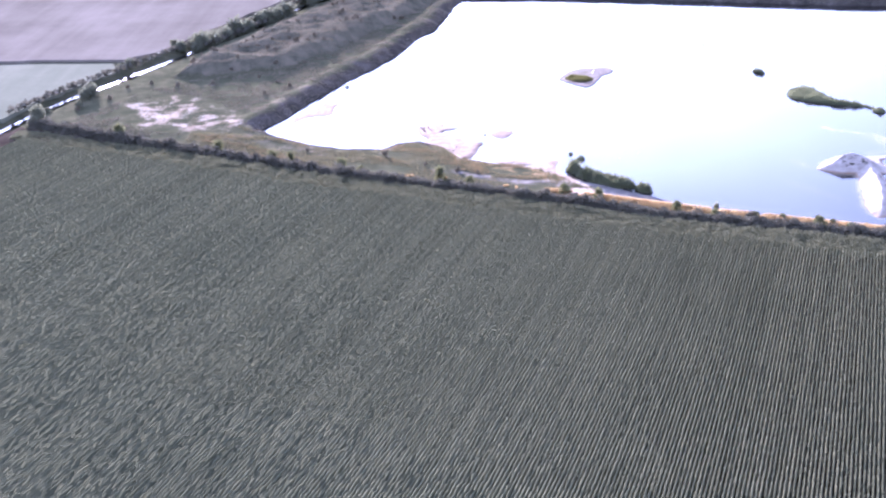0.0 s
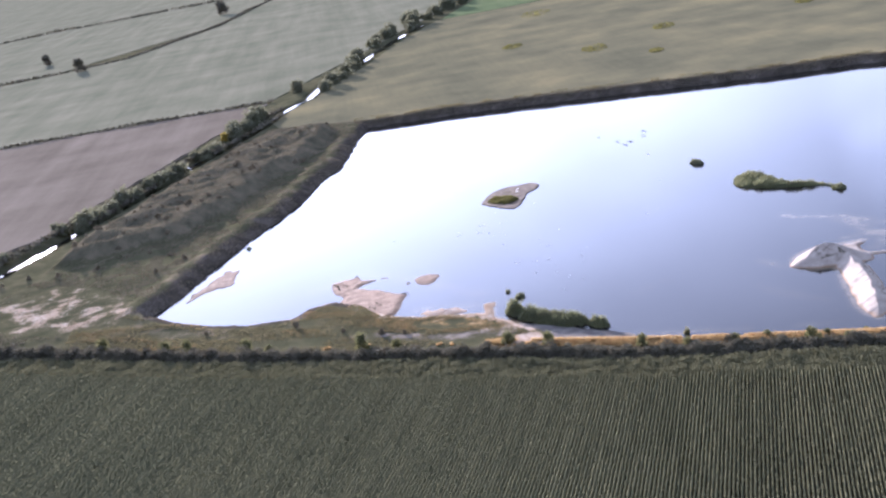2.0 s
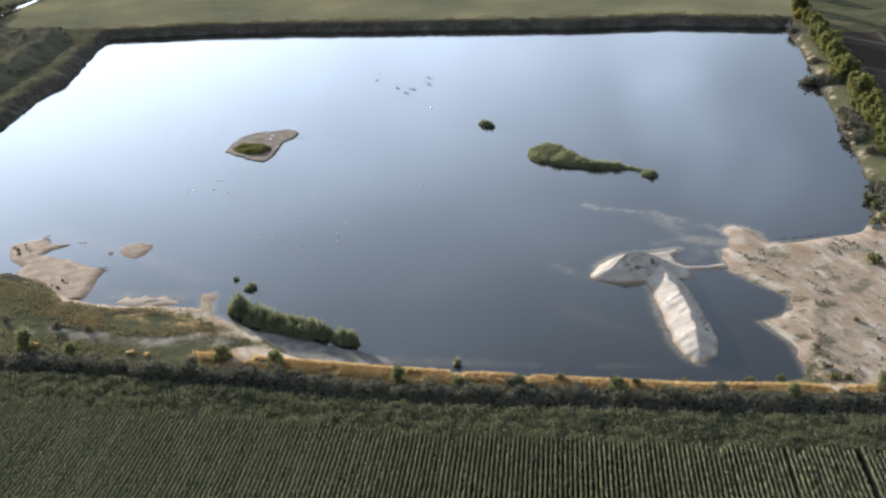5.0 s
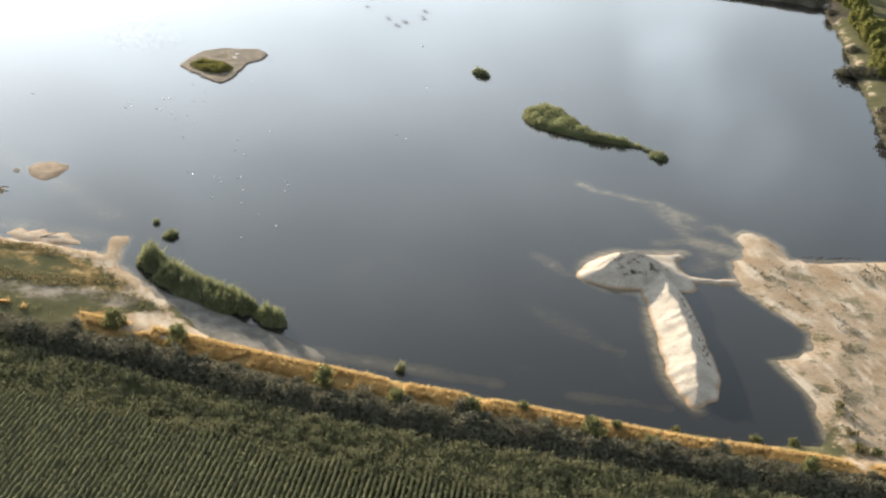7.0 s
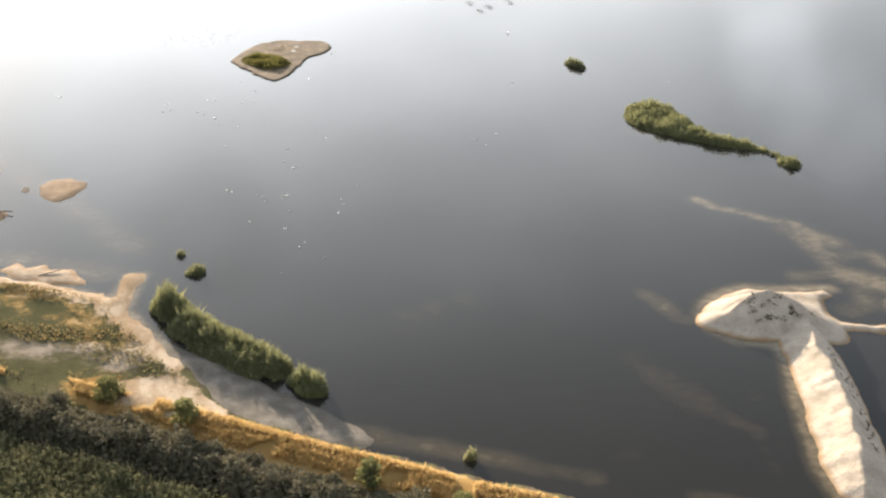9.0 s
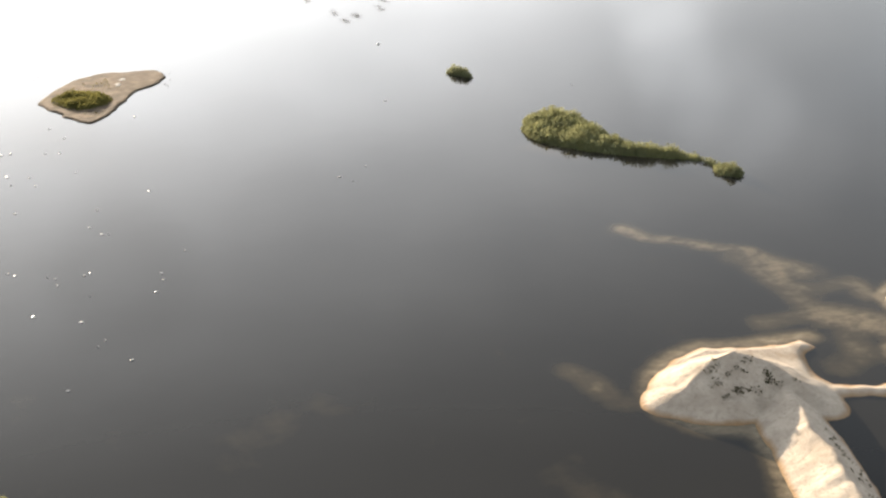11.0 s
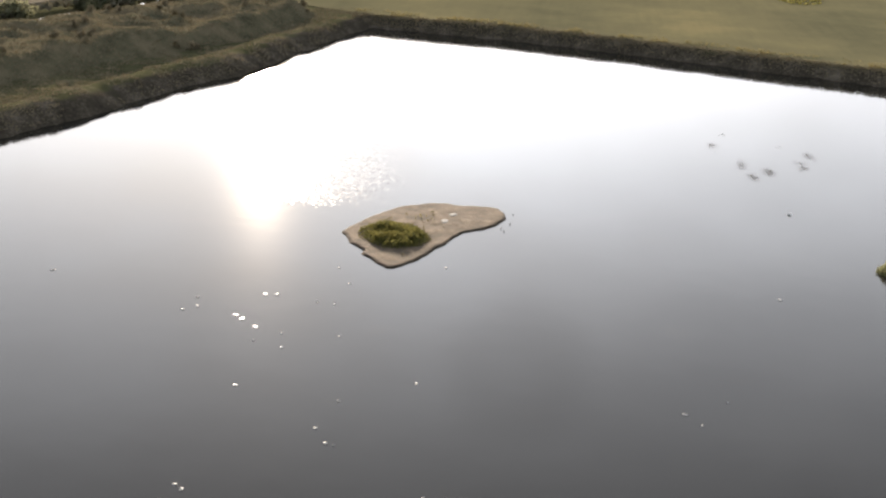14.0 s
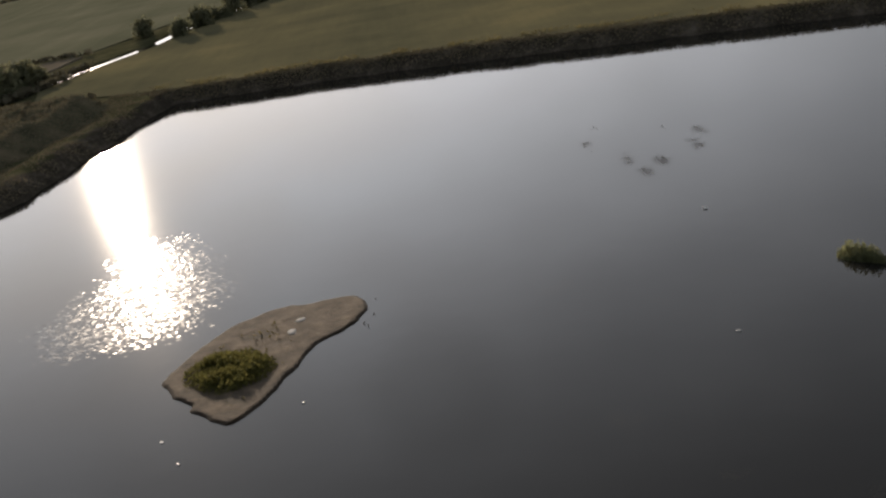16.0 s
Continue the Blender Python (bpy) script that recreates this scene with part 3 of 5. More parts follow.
def build_ground():
    xs = spaced([(-4600, 900), (-700, 110), (-160, 3.0), (-90, 1.3), (140, 1.3), (215, 2.2), (700, 90), (4600, 900)])
    ys = spaced([(-1500, 500), (-100, 60), (90, 4), (185, 1.6), (300, 1.3), (480, 1.5), (720, 5), (1300, 90), (4700, 900)])
    X, Y = np.meshgrid(xs, ys, indexing="ij")
    x, y = X.ravel(), Y.ravel()
    z = height(x, y)
    d = to_poly(x, y, LAKE)
    north = (x - 12) * 0.38 + (y - 466) * 0.925
    in_field = smooth(2.5, 0.5, y - np.interp(x, [p[0] for p in FIELD_EDGE], [p[1] for p in FIELD_EDGE]))
    left = (x < (y - 290) * 0.28 - 14) & (y > 262)
    sand = 0.9 * smooth(4, -1, to_poly(x, y, SAND_FLAT)) + 0.47 * smooth(8, -7, to_poly(x, y, PAN)) + 0.95 * smooth(1.5, -1.0, to_poly(x, y, BEACH))
    sand += 0.46 * smooth(4.0, 1.2, d) * (d > 0) * smooth(118, 128, x) * smooth(395, 380, y)
    sand += 0.9 * smooth(2.6, 0.8, np.abs(d)) * ((x > 3) & (x < 30) & (y < 262))
    dry = smooth(3.2, 1.4, to_line(x, y + 0.7, DRY_STRIP)) * (0.15 + 0.85 * smooth(19, 27, x)) + 0.44 * smooth(13, 6, d) * smooth(0.8, 2.2, d) * smooth(0, 6, x) * ((x < 30) & (y < 262)) + 0.25 * smooth(16, 2, d) * ((x > -40) & (x < 4) & (y < 272))
    fan = smooth(0.8, -0.6, to_poly(x, y, FAN))
    sand = np.maximum(sand, 0.52 * fan)
    dry = np.maximum(dry, 0.75 * fan)
    margin = smooth(5.5, 2.0, d) * smooth(3, 0, to_poly(x, y, SAND_FLAT)) * (d > 0) * smooth(242, 236, y)
    sand -= 0.3 * margin
    dry = np.maximum(dry, 0.5 * margin)
    bare = 0.52 * smooth(6.5, 0.5, to_line(x, y, GREY_BARE)) * smooth(0.8, 3.0, d)
    scrub = smooth(2, -5, to_poly(x, y, MOUNDS)) + 0.5 * smooth(30, 0, d) * left
    sand += 0.34 * smooth(18, 4, d) * (d > 0) * ((x > -45) & (x < 34) & (y < 275))
    # mud at the waterline; on far and west banks its dark tone includes shade
    mud = 0.7 * smooth(7.0, 2.0, d) * (d > -4) * ((north > -16) | (left & (y > 290))) + 0.75 * smooth(0.9, 0.2, np.abs(d))
    mud += 0.95 * smooth(5.0, 1.5, d) * (d > 0) * ((x > -45) & (x < -1) & (y < 292))
    mud = np.where((to_poly(x, y, SAND_FLAT) < 2) | ((x > 5) & (x < 30) & (y < 262)), 0, mud)
    weeds = 0.42 * smooth(1, -5, to_poly(x, y, SAND_FLAT)) + 0.3 * smooth(2, -4, to_poly(x, y, PAN))
    me = raw_mesh("ground", np.stack([x, y, z], 1), grid_faces(len(xs), len(ys)), GROUND, True,
                  {"sand": sand, "dry": dry * (1 - in_field), "scrub": scrub, "soil": in_field * 1.3, "mud": mud, "weeds": weeds, "bare": bare})
    tagged(new("ground", me), "uneven grassy and sandy land around a flooded pit", "ground", kind="structure")


build_ground()

# the water: depth drives its tint, a gust roughens one patch of it
SHOALS = [([(89.6, 271.5), (90.8, 268.6), (93.2, 267.6), (96.0, 265.3), (98.6, 264.0), (99.4, 261.5), (98.8, 258.1)], 1.25, 0.64), ([(97.6, 259.8), (98.4, 256.5), (98.2, 252.5), (99.3, 249.5), (98.9, 247.0), (98.0, 244.0), (95.5, 242.5)], 1.7, 0.48),
          ([(98.8, 256.0), (100.0, 254.8), (102.1, 255.5), (104.1, 255.4), (104.0, 252.8)], 1.4, 0.52), ([(97.5, 262.5), (101, 258.5)], 2.4, 0.52), ([(75.6, 247.2), (76.4, 246.0), (76.9, 243.6), (77.2, 242.0), (79, 241.6)], 1.3, 0.42), ([(72, 232), (74.7, 226.5)], 2.0, 0.2), ([(50, 243.6), (52.5, 245)], 2.6, 0.12), ([(58, 246.2), (61, 247.2)], 2.4, 0.12)]
SHOALS += [([(69, 214.3), (78.0, 211.2)], 1.0, 0.24), ([(38, 227.5), (46, 224.3), (51.4, 221.9), (57, 219.5), (62, 217)], 1.3, 0.4), ([(12, 259), (22, 255)], 2.2, 0.45),
          ([(72.5, 231.9), (74.5, 228.9)], 1.6, 0.2), ([(74.1, 226.6), (77.6, 222.7)], 1.2, 0.22), ([(93, 250.5), (98, 251)], 1.4, 0.5),
          ([(-8, 285), (3, 291), (14, 277), (24, 262)], 2.5, 0.35), ([(99, 250), (102.5, 247.5)], 2.5, 0.7), ([(88, 296), (97, 290), (106, 283)], 2.0, 0.2)]


HEAP_FOOT = [(95.5, 247.6), (91.0, 247.6), (86.7, 248.3), (83.6, 247.3), (81.2, 245.0), (79.7, 242.4), (80.0, 240.0), (81.7, 237.5), (85.2, 236.4), (84.6, 232.5), (83.6, 229.0), (81.9, 222.4), (80.6, 217.0), (80.4, 213.0), (81.3, 210.9)]
GUST = [(20.0, 347.0), (22.5, 339.5), (28.5, 337.5), (34.0, 339.5), (37.0, 348.0), (34.0, 358.5), (30.0, 371.0), (24.0, 372.0), (23.2, 362.0), (22.0, 352.0)]
WEEDS = [(75.6, 377.0), (78.6, 367.8), (79.4, 361.8), (81.6, 365.0), (86.4, 369.0), (88.2, 374.4)]


def build_water():
    xs, ys = np.arange(-50, 202, 0.55), np.arange(198, 478, 0.55)
    X, Y = np.meshgrid(xs, ys, indexing="ij")
    x, y = X.ravel(), Y.ravel()
    d = to_poly(x, y, LAKE)
    keep = d < 1.6
    faces = grid_faces(len(xs), len(ys))
    faces = faces[keep[faces].all(1)]
    used = np.unique(faces)
    index = np.zeros(len(x), int)
    index[used] = np.arange(len(used))
    x, y, d = x[used], y[used], d[used]
    sandy = smooth(3, 0, to_poly(x, y, SAND_FLAT)) + smooth(3, 0, to_poly(x, y, BEACH))
    sh = 0.75 * smooth(1.3, 0, -d) * np.clip(sandy, 0, 1)
    sh = np.maximum(sh, 0.74 * smooth(1.9, 0.2, np.minimum(to_line(x, y, HEAP_FOOT), to_line(x, y, HEAP_FOOT[::-1]))))
    for line, wide, amount in SHOALS:
        sh = np.maximum(sh, amount * smooth(1.6, 0.2, to_line(x, y, line) / wide))
    gust = smooth(-2.5, 3.0, -to_poly(x, y, GUST) + 1.8 * fbm(x, y, 5, 31))
    weed = np.zeros(len(x))
    for wx, wy in WEEDS:
        weed = np.maximum(weed, smooth(1.1, 0.1, np.hypot((x - wx) / 0.9, (y - wy) / 3.2) + 0.5 * wave(x, y, 1.1, 37)))
    me = raw_mesh("lake_water", np.stack([x, y, np.zeros(len(x))], 1), index[faces], WATER, True,
                  {"shallow": sh, "ripple": gust, "weed": weed})
    tagged(new("water", me), "calm grey-blue lake with shallow brown sandbanks", "lake", kind="structure")


build_water()


def ribbon(line, width, z, wobble=0.6):
    pts = []
    for (ax, ay), (bx, by) in zip(line[:-1], line[1:]):
        k = max(2, int(math.hypot(bx - ax, by - ay) / 4))
        pts += [(ax + (bx - ax) * i / k, ay + (by - ay) * i / k) for i in range(k)]
    pts.append(line[-1])
    p = np.array(pts)
    t = np.gradient(p, axis=0)
    t /= np.linalg.norm(t, axis=1)[:, None]
    nrm = np.stack([-t[:, 1], t[:, 0]], 1)
    w = width / 2 + wobble * wave(p[:, 0], p[:, 1], 9, 41)[:, None]
    a2, b2 = p - nrm * w, p + nrm * w
    v = np.zeros((2 * len(p), 3))
    v[0::2, :2], v[1::2, :2], v[:, 2] = a2, b2, z
    k = np.arange(len(p) - 1) * 2
    return v, np.stack([k, k + 2, k + 3, k + 1], 1)


cv, cf = ribbon(CANAL, 2.3, 0.45, 0.6)
cv[:, 2] = canal_level(cv[:, 1])
tagged(new("canal_water", raw_mesh("canal_water", cv, cf, WATER, False, {"shallow": np.zeros(len(cv)), "ripple": np.zeros(len(cv))})),
       "narrow bright drainage canal between overgrown banks", "canal", kind="structure")


def field_sheet(name, poly, mat, label, z=2.25, lift=0.0):
    """Farmland as a low turf slab with a real, slightly wandering edge."""
    rim = []
    for (ax, ay), (bx, by) in zip(poly, poly[1:] + poly[:1]):
        k = max(1, int(min(60, math.hypot(bx - ax, by - ay) / 4)))
        for i in range(k):
            qx, qy = ax + (bx - ax) * i / k, ay + (by - ay) * i / k
            rim.append((qx + float(0.7 * wave(qx, qy, 5.0, 33)), qy + float(0.7 * wave(qx, qy, 5.0, 34))))
    bm = bmesh.new()
    top = [bm.verts.new((px, py, z + lift)) for px, py in rim]
    face = bm.faces.new(top)
    if face.normal.z < 0:
        face.normal_flip()
    low = bmesh.ops.extrude_face_region(bm, geom=[face])
    for v in low["geom"]:
        if isinstance(v, bmesh.types.BMVert):
            v.co.z -= 1.4
    bmesh.ops.recalc_face_normals(bm, faces=bm.faces[:])
    me = bpy.data.meshes.new(name)
    bm.to_mesh(me)
    bm.free()
    me.materials.append(mat)
    return tagged(new(name, me), label, "field", kind="structure")


field_sheet("field_pale_green", [(-111, 306), (-106, 326), (-99, 345), (-93.5, 356), (-98, 367), (-134, 372), (-420, 402), (-420, 300), (-150, 245), (-132, 262)], PALE_GREEN_HAZED, "pale green stubble field beyond the canal", 1.8)
field_sheet("field_ploughed", [(-95, 369.5), (-86, 378), (-62, 448), (-42, 505), (-28, 545), (-26, 558), (-70, 567), (-118, 572.5), (-420, 600), (-420, 405), (-134, 374.5)], PLOUGHED, "bare purplish-brown ploughed field", 2.4)
# the far stubble below carries haze in its paled colour
field_sheet("field_beige", [(-25, 564), (-11, 600), (-2, 622), (11, 652), (36, 720), (120, 930), (240, 1235), (210, 1190), (67, 1166), (-40, 1275), (-79, 1050), (-135, 905), (-180, 885), (-620, 820), (-620, 640), (-118, 578)], PALE_GREEN_HAZED, "broad beige and green stubble field", 2.4)
field_sheet("field_brown_strip", [(-36, 1285), (68, 1176), (205, 1200), (250, 1262), (232, 1300), (80, 1370), (-30, 1400)], PLOUGHED, "brown ploughed strip in the distance", 2.45)
field_sheet("field_distant", [(-84, 1056), (-44, 1290), (-38, 1420), (80, 1385), (240, 1310), (900, 2600), (4500, 4600), (-4500, 4600), (-4500, 700), (-1500, 900), (-185, 893)], PALE_GREEN_HAZED, "distant farmland in colours greyed for haze", 2.4)
field_sheet("meadow", [(3.5, 578), (11, 599), (18.5, 619), (28, 650), (45, 704), (70, 770), (103, 767), (145, 772), (181, 690), (268, 604), (262, 548), (222, 425), (199, 394.5), (171, 413.2), (140, 422.7), (110, 436.2), (96, 442.2), (63, 456.5), (41.5, 464), (14, 470), (5, 473.5), (-7, 480), (-19, 488), (-22.5, 502), (-16, 526), (-11, 537), (-4.2, 552), (-0.8, 567)], MEADOW, "rough olive and straw-coloured meadow", 2.3)
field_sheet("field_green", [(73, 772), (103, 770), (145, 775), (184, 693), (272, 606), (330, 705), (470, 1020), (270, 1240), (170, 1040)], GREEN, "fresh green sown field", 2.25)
field_sheet("field_dark_tilled", [(206, 392), (228, 424), (268, 546), (276, 602), (334, 702), (474, 1016), (1200, 900), (900, 120), (150, 120), (136, 200), (128, 214), (141, 240), (150, 258), (164, 290), (189, 347)], DARK_SOIL, "dark tilled field with wheel tracks", 1.6)
for track in ([(196, 340), (231, 420), (300, 590), (420, 860)], [(203, 336), (238, 416), (307, 586), (427, 856)]):
    tv, tf = ribbon(track, 1.3, 1.66, 0.35)
    tagged(new("wheel_track", raw_mesh("wheel_track", tv, tf, TRACK)), "pale dusty wheel track across the tilled field", "track", "wheel tracks", "structure")


# ---------------------------------------------------------------- makers of plants
def quads_leaves(centers, size, seed, stretch=1.6, up=0.3):
    """Leaf diamonds at the given centres, turned at random."""
    r = np.random.default_rng(seed)
    n = len(centers)
    a = r.normal(size=(n, 3))
    a[:, 2] = a[:, 2] * 0.6 + up
    a /= np.linalg.norm(a, axis=1)[:, None]
    b = np.cross(a, r.normal(size=(n, 3)))
    b /= np.linalg.norm(b, axis=1)[:, None] + 1e-9
    s = size * r.uniform(0.6, 1.4, (n, 1))
    v = np.empty((n * 4, 3))
    v[0::4], v[1::4] = centers - a * s * stretch * 0.5, centers + b * s * 0.5
    v[2::4], v[3::4] = centers + a * s * stretch * 0.5, centers - b * s * 0.5
    k = np.arange(n) * 4
    return v, np.stack([k, k + 1, k + 2, k + 3], 1)


def crown_points(r, blobs, n):
    """Points in the outer shells of several lumps, with gaps between them."""
    w = np.array([b[3] ** 2 for b in blobs])
    pick = r.choice(len(blobs), n, p=w / w.sum())
    c = np.array([b[:3] for b in blobs])[pick]
    rad = np.array([b[3] for b in blobs])[pick]
    d = r.normal(size=(n, 3))
    d /= np.linalg.norm(d, axis=1)[:, None]
    p = c + d * (rad * r.uniform(0.55, 1.08, n) * (1 + 0.25 * np.sin(d[:, 0] * 5 + d[:, 1] * 4 + rad * 9)))[:, None]
    return p[p[:, 2] > 0.05]


def limb(p0, p1, r0, r1, sides=6):
    p0, p1 = np.array(p0, float), np.array(p1, float)
    t = (p1 - p0) / np.linalg.norm(p1 - p0)
    u = np.cross(t, (0.3, 0.9, 0.1))
    u /= np.linalg.norm(u)
    w = np.cross(t, u)
    ang = np.arange(sides) * 2 * np.pi / sides
    ring = np.cos(ang)[:, None] * u + np.sin(ang)[:, None] * w
    mid = (p0 + p1) / 2 + u * r0 * 0.5
    v = np.concatenate([p0 + ring * r0, mid + ring * (r0 + r1) / 2, p1 + ring * r1])
    k = np.arange(sides)
    f = [np.stack([k + o, (k + 1) % sides + o, (k + 1) % sides + o + sides, k + o + sides], 1) for o in (0, sides)]
    return v, np.concatenate(f)


def make_tree(name, tall, wide, seed, leaf_mat, leaves, leaf_size, label, category, group, bare=0.25, skirt=3):
    """A plant with a tapered trunk, limbs and a broken crown of leaf clumps."""
    r = np.random.default_rng(seed)
    top = new(name)
    tagged(top, label, category, group)
    blobs, wood = [], []
    lean = r.normal(0, 0.05 * tall, 2)
    wood.append(limb((0, 0, -0.3), (lean[0], lean[1], tall * 0.55), 0.022 * tall + 0.03, 0.012 * tall, 7))
    for k in range(int(5 + tall * 0.5)):
        ang, lift = r.uniform(0, 6.28), r.uniform(bare, 0.95)
        out = wide * 0.5 * r.uniform(0.35, 0.8) * (1.1 - 0.65 * lift)
        tip = (lean[0] + math.cos(ang) * out, lean[1] + math.sin(ang) * out, tall * (0.15 + 0.72 * lift))
        wood.append(limb((lean[0] * lift, lean[1] * lift, tall * (0.12 + 0.4 * lift)), tip, 0.012 * tall + 0.01, 0.012, 5))
        blobs.append((*tip, wide * r.uniform(0.16, 0.27)))
    blobs.append((lean[0], lean[1], tall * 0.62, wide * 0.3))
    for k in range(skirt):
        ang = r.uniform(0, 6.28)
        blobs.append((math.cos(ang) * wide * 0.24, math.sin(ang) * wide * 0.24, tall * r.uniform(0.1, 0.3), wide * r.uniform(0.16, 0.24)))
    wv, wf = joined(wood)
    part("trunk", raw_mesh("trunk", wv, wf, BARK, True), top)
    lv, lf = quads_leaves(crown_points(r, blobs, leaves), leaf_size, seed + 1)
    part("crown", raw_mesh("crown", lv, lf, leaf_mat), top)
    return top


def scatter(kind, spots, low=0.8, high=1.25, seed=5):
    """Puts copies of the variants at the spots, on the ground; the first of each variant is moved itself."""
    r = np.random.default_rng(seed)
    fresh = list(kind)
    for n, (px, py, *s) in enumerate(spots):
        k = s[0] if s else r.uniform(low, high)
        z = max(-0.1, float(height(np.array([px]), np.array([py]))[0]))
        m = pose(px, py, z, 0, 0, r.uniform(0, 360)) @ Matrix.Diagonal((k, k, k * r.uniform(0.9, 1.12), 1))
        if fresh:
            fresh.pop(0).matrix_basis = m
        else:
            src = kind[int(r.integers(len(kind)))]
            ob = copy_thing(src, Matrix())
            ob.matrix_basis = m


def blades(x, y, z, tall, wide, seed, lean=0.25):
    """Upright tapering blades, bent a little."""
    r = np.random.default_rng(seed)
    n = len(x)
    ang = r.uniform(0, 6.28, n)
    w = wide * r.uniform(0.6, 1.3, n) / 2
    h = tall * r.uniform(0.65, 1.15, n)
    dx, dy = np.cos(ang) * w, np.sin(ang) * w
    bx, by = r.normal(0, lean, n) * h, r.normal(0, lean, n) * h
    v = np.empty((n * 4, 3))
    v[0::4] = np.stack([x - dx, y - dy, z], 1)
    v[1::4] = np.stack([x + dx, y + dy, z], 1)
    v[2::4] = np.stack([x + dx * 0.7 + bx * 0.4, y + dy * 0.7 + by * 0.4, z + h * 0.62], 1)
    v[3::4] = np.stack([x + bx, y + by, z + h], 1)
    k = np.arange(n) * 4
    return v, np.stack([k, k + 1, k + 2, k + 3], 1)


def spread(poly, n, seed):
    r = np.random.default_rng(seed)
    p = np.array(poly)
    lo, hi = p.min(0), p.max(0)
    xs, ys = [], []
    while len(xs) < n:
        x, y = r.uniform(lo[0], hi[0], n * 2), r.uniform(lo[1], hi[1], n * 2)
        ok = inside(x, y, poly)
        xs += list(x[ok])
        ys += list(y[ok])
    return np.array(xs[:n]), np.array(ys[:n])


def reed_bed(name, poly, n, tall, mat, label, category, seed, edge=1.2, kind=""):
    """A stand of reeds, highest in its middle, ragged at its rim."""
    x, y = spread(poly, n * 8 // 5, seed)
    ok = -to_poly(x, y, poly) + min(0.8, 0.5 * edge) * wave(x, y, 1.5, seed + 9) > 0.15
    x, y = x[ok], y[ok]
    d = -to_poly(x, y, poly)
    h = tall * (0.28 + 0.8 * smooth(0, edge * 1.5, d)) * (1 + 0.3 * wave(x, y, 0.8, seed) + 0.32 * wave(x, y, 1.9, seed + 2))
    z = np.maximum(height(x, y), -0.25) * 0 - 0.15
    h = h * np.random.default_rng(seed + 6).uniform(0.45, 1.05, len(h)) * np.where(np.random.default_rng(seed + 8).random(len(h)) < 0.08, 1.12, 1.0)
    v, f = blades(x, y, z, h * 1.1, 0.11, seed, 0.14)
    x2, y2 = spread(poly, n // 3, seed + 3)
    ok = -to_poly(x2, y2, poly) + min(0.8, 0.5 * edge) * wave(x2, y2, 1.5, seed + 9) > 0.15
    x2, y2 = x2[ok], y2[ok]
    d2 = -to_poly(x2, y2, poly)
    h2 = tall * (0.24 + 0.78 * smooth(0, edge * 1.5, d2)) * (1 + 0.3 * wave(x2, y2, 0.8, seed) + 0.32 * wave(x2, y2, 1.9, seed + 2))
    lv, lf = quads_leaves(np.stack([x2, y2, h2 * np.random.default_rng(seed).uniform(0.35, 1.08, len(x2))], 1), 0.12, seed + 4, 3.2, 0.9)
    ob = new(name, raw_mesh(name, *joined([(v, f), (lv, lf)]), mat))
    return tagged(ob, label, category, kind=kind)


# ---------------------------------------------------------------- sand forms
def sand_form(name, relief, box, step, mat, label, category, foot=-0.3):
    """Land that stands out of the water: relief(x, y) is its height; kept where it is above foot."""
    xs, ys = np.arange(box[0], box[1], step), np.arange(box[2], box[3], step)
    X, Y = np.meshgrid(xs, ys, indexing="ij")
    x, y = X.ravel(), Y.ravel()
    z = relief(x, y)
    faces = grid_faces(len(xs), len(ys))
    faces = faces[(z[faces] > foot).any(1)]
    used = np.unique(faces)
    index = np.zeros(len(x), int)
    index[used] = np.arange(len(used))
    ob = new(name, raw_mesh(name, np.stack([x, y, np.maximum(z, foot - 0.3)], 1)[used], index[faces], mat, True))
    return tagged(ob, label, category)


def low_bar(poly, top, slope=1.4, seed=61, rough=0.025, grow=0.0, ragged=0.0):
    def relief(x, y):
        d = grow - to_poly(x, y, poly) + 0.22 * wave(x, y, 1.1, seed) + ragged * wave(x * 0.5 + y * 0.3, y * 0.6 - x, 1.3, seed + 4)
        return np.where(d > 0, top * smooth(-0.15, slope, d) + rough * fbm(x, y, 2.2, seed + 1), d * 0.6) - 0.02
    return relief


def two_sided(x, y, line, tops, south, north):
    """A heap along a crest with a slope of its own on either side."""
    best = np.full(np.shape(x), -9.0)
    for k in range(len(line) - 1):
        (ax, ay), (bx, by) = line[k], line[k + 1]
        ux, uy = bx - ax, by - ay
        q = np.clip(((x - ax) * ux + (y - ay) * uy) / (ux * ux + uy * uy), 0, 1)
        ox, oy = x - ax - q * ux, y - ay - q * uy
        d = np.hypot(ox, oy)
        side = (ux * oy - uy * ox) / (math.hypot(ux, uy) * (d + 1e-6))
        near, far = south[k] + (south[k + 1] - south[k]) * q, north[k] + (north[k + 1] - north[k]) * q
        reach = near + (far - near) * smooth(-0.6, 0.6, side)
        best = np.maximum(best, (tops[k] + (tops[k + 1] - tops[k]) * q) * (1 - d / reach))
    return best


SPIT = [(80.0, 242.6), (81.4, 244.9), (83.7, 247.2), (86.7, 248.2), (90.4, 247.4), (92.5, 247.1), (94.6, 247.4), (95.5, 245.7), (93.8, 244.6), (93.2, 241.7), (93.6, 240.6), (96.0, 239.8), (99.5, 239.8), (99.5, 236.8),
        (97.0, 237.3), (94.8, 237.9), (93.1, 238.3), (91.0, 238.2), (86.0, 241.0), (82.0, 239.8)]


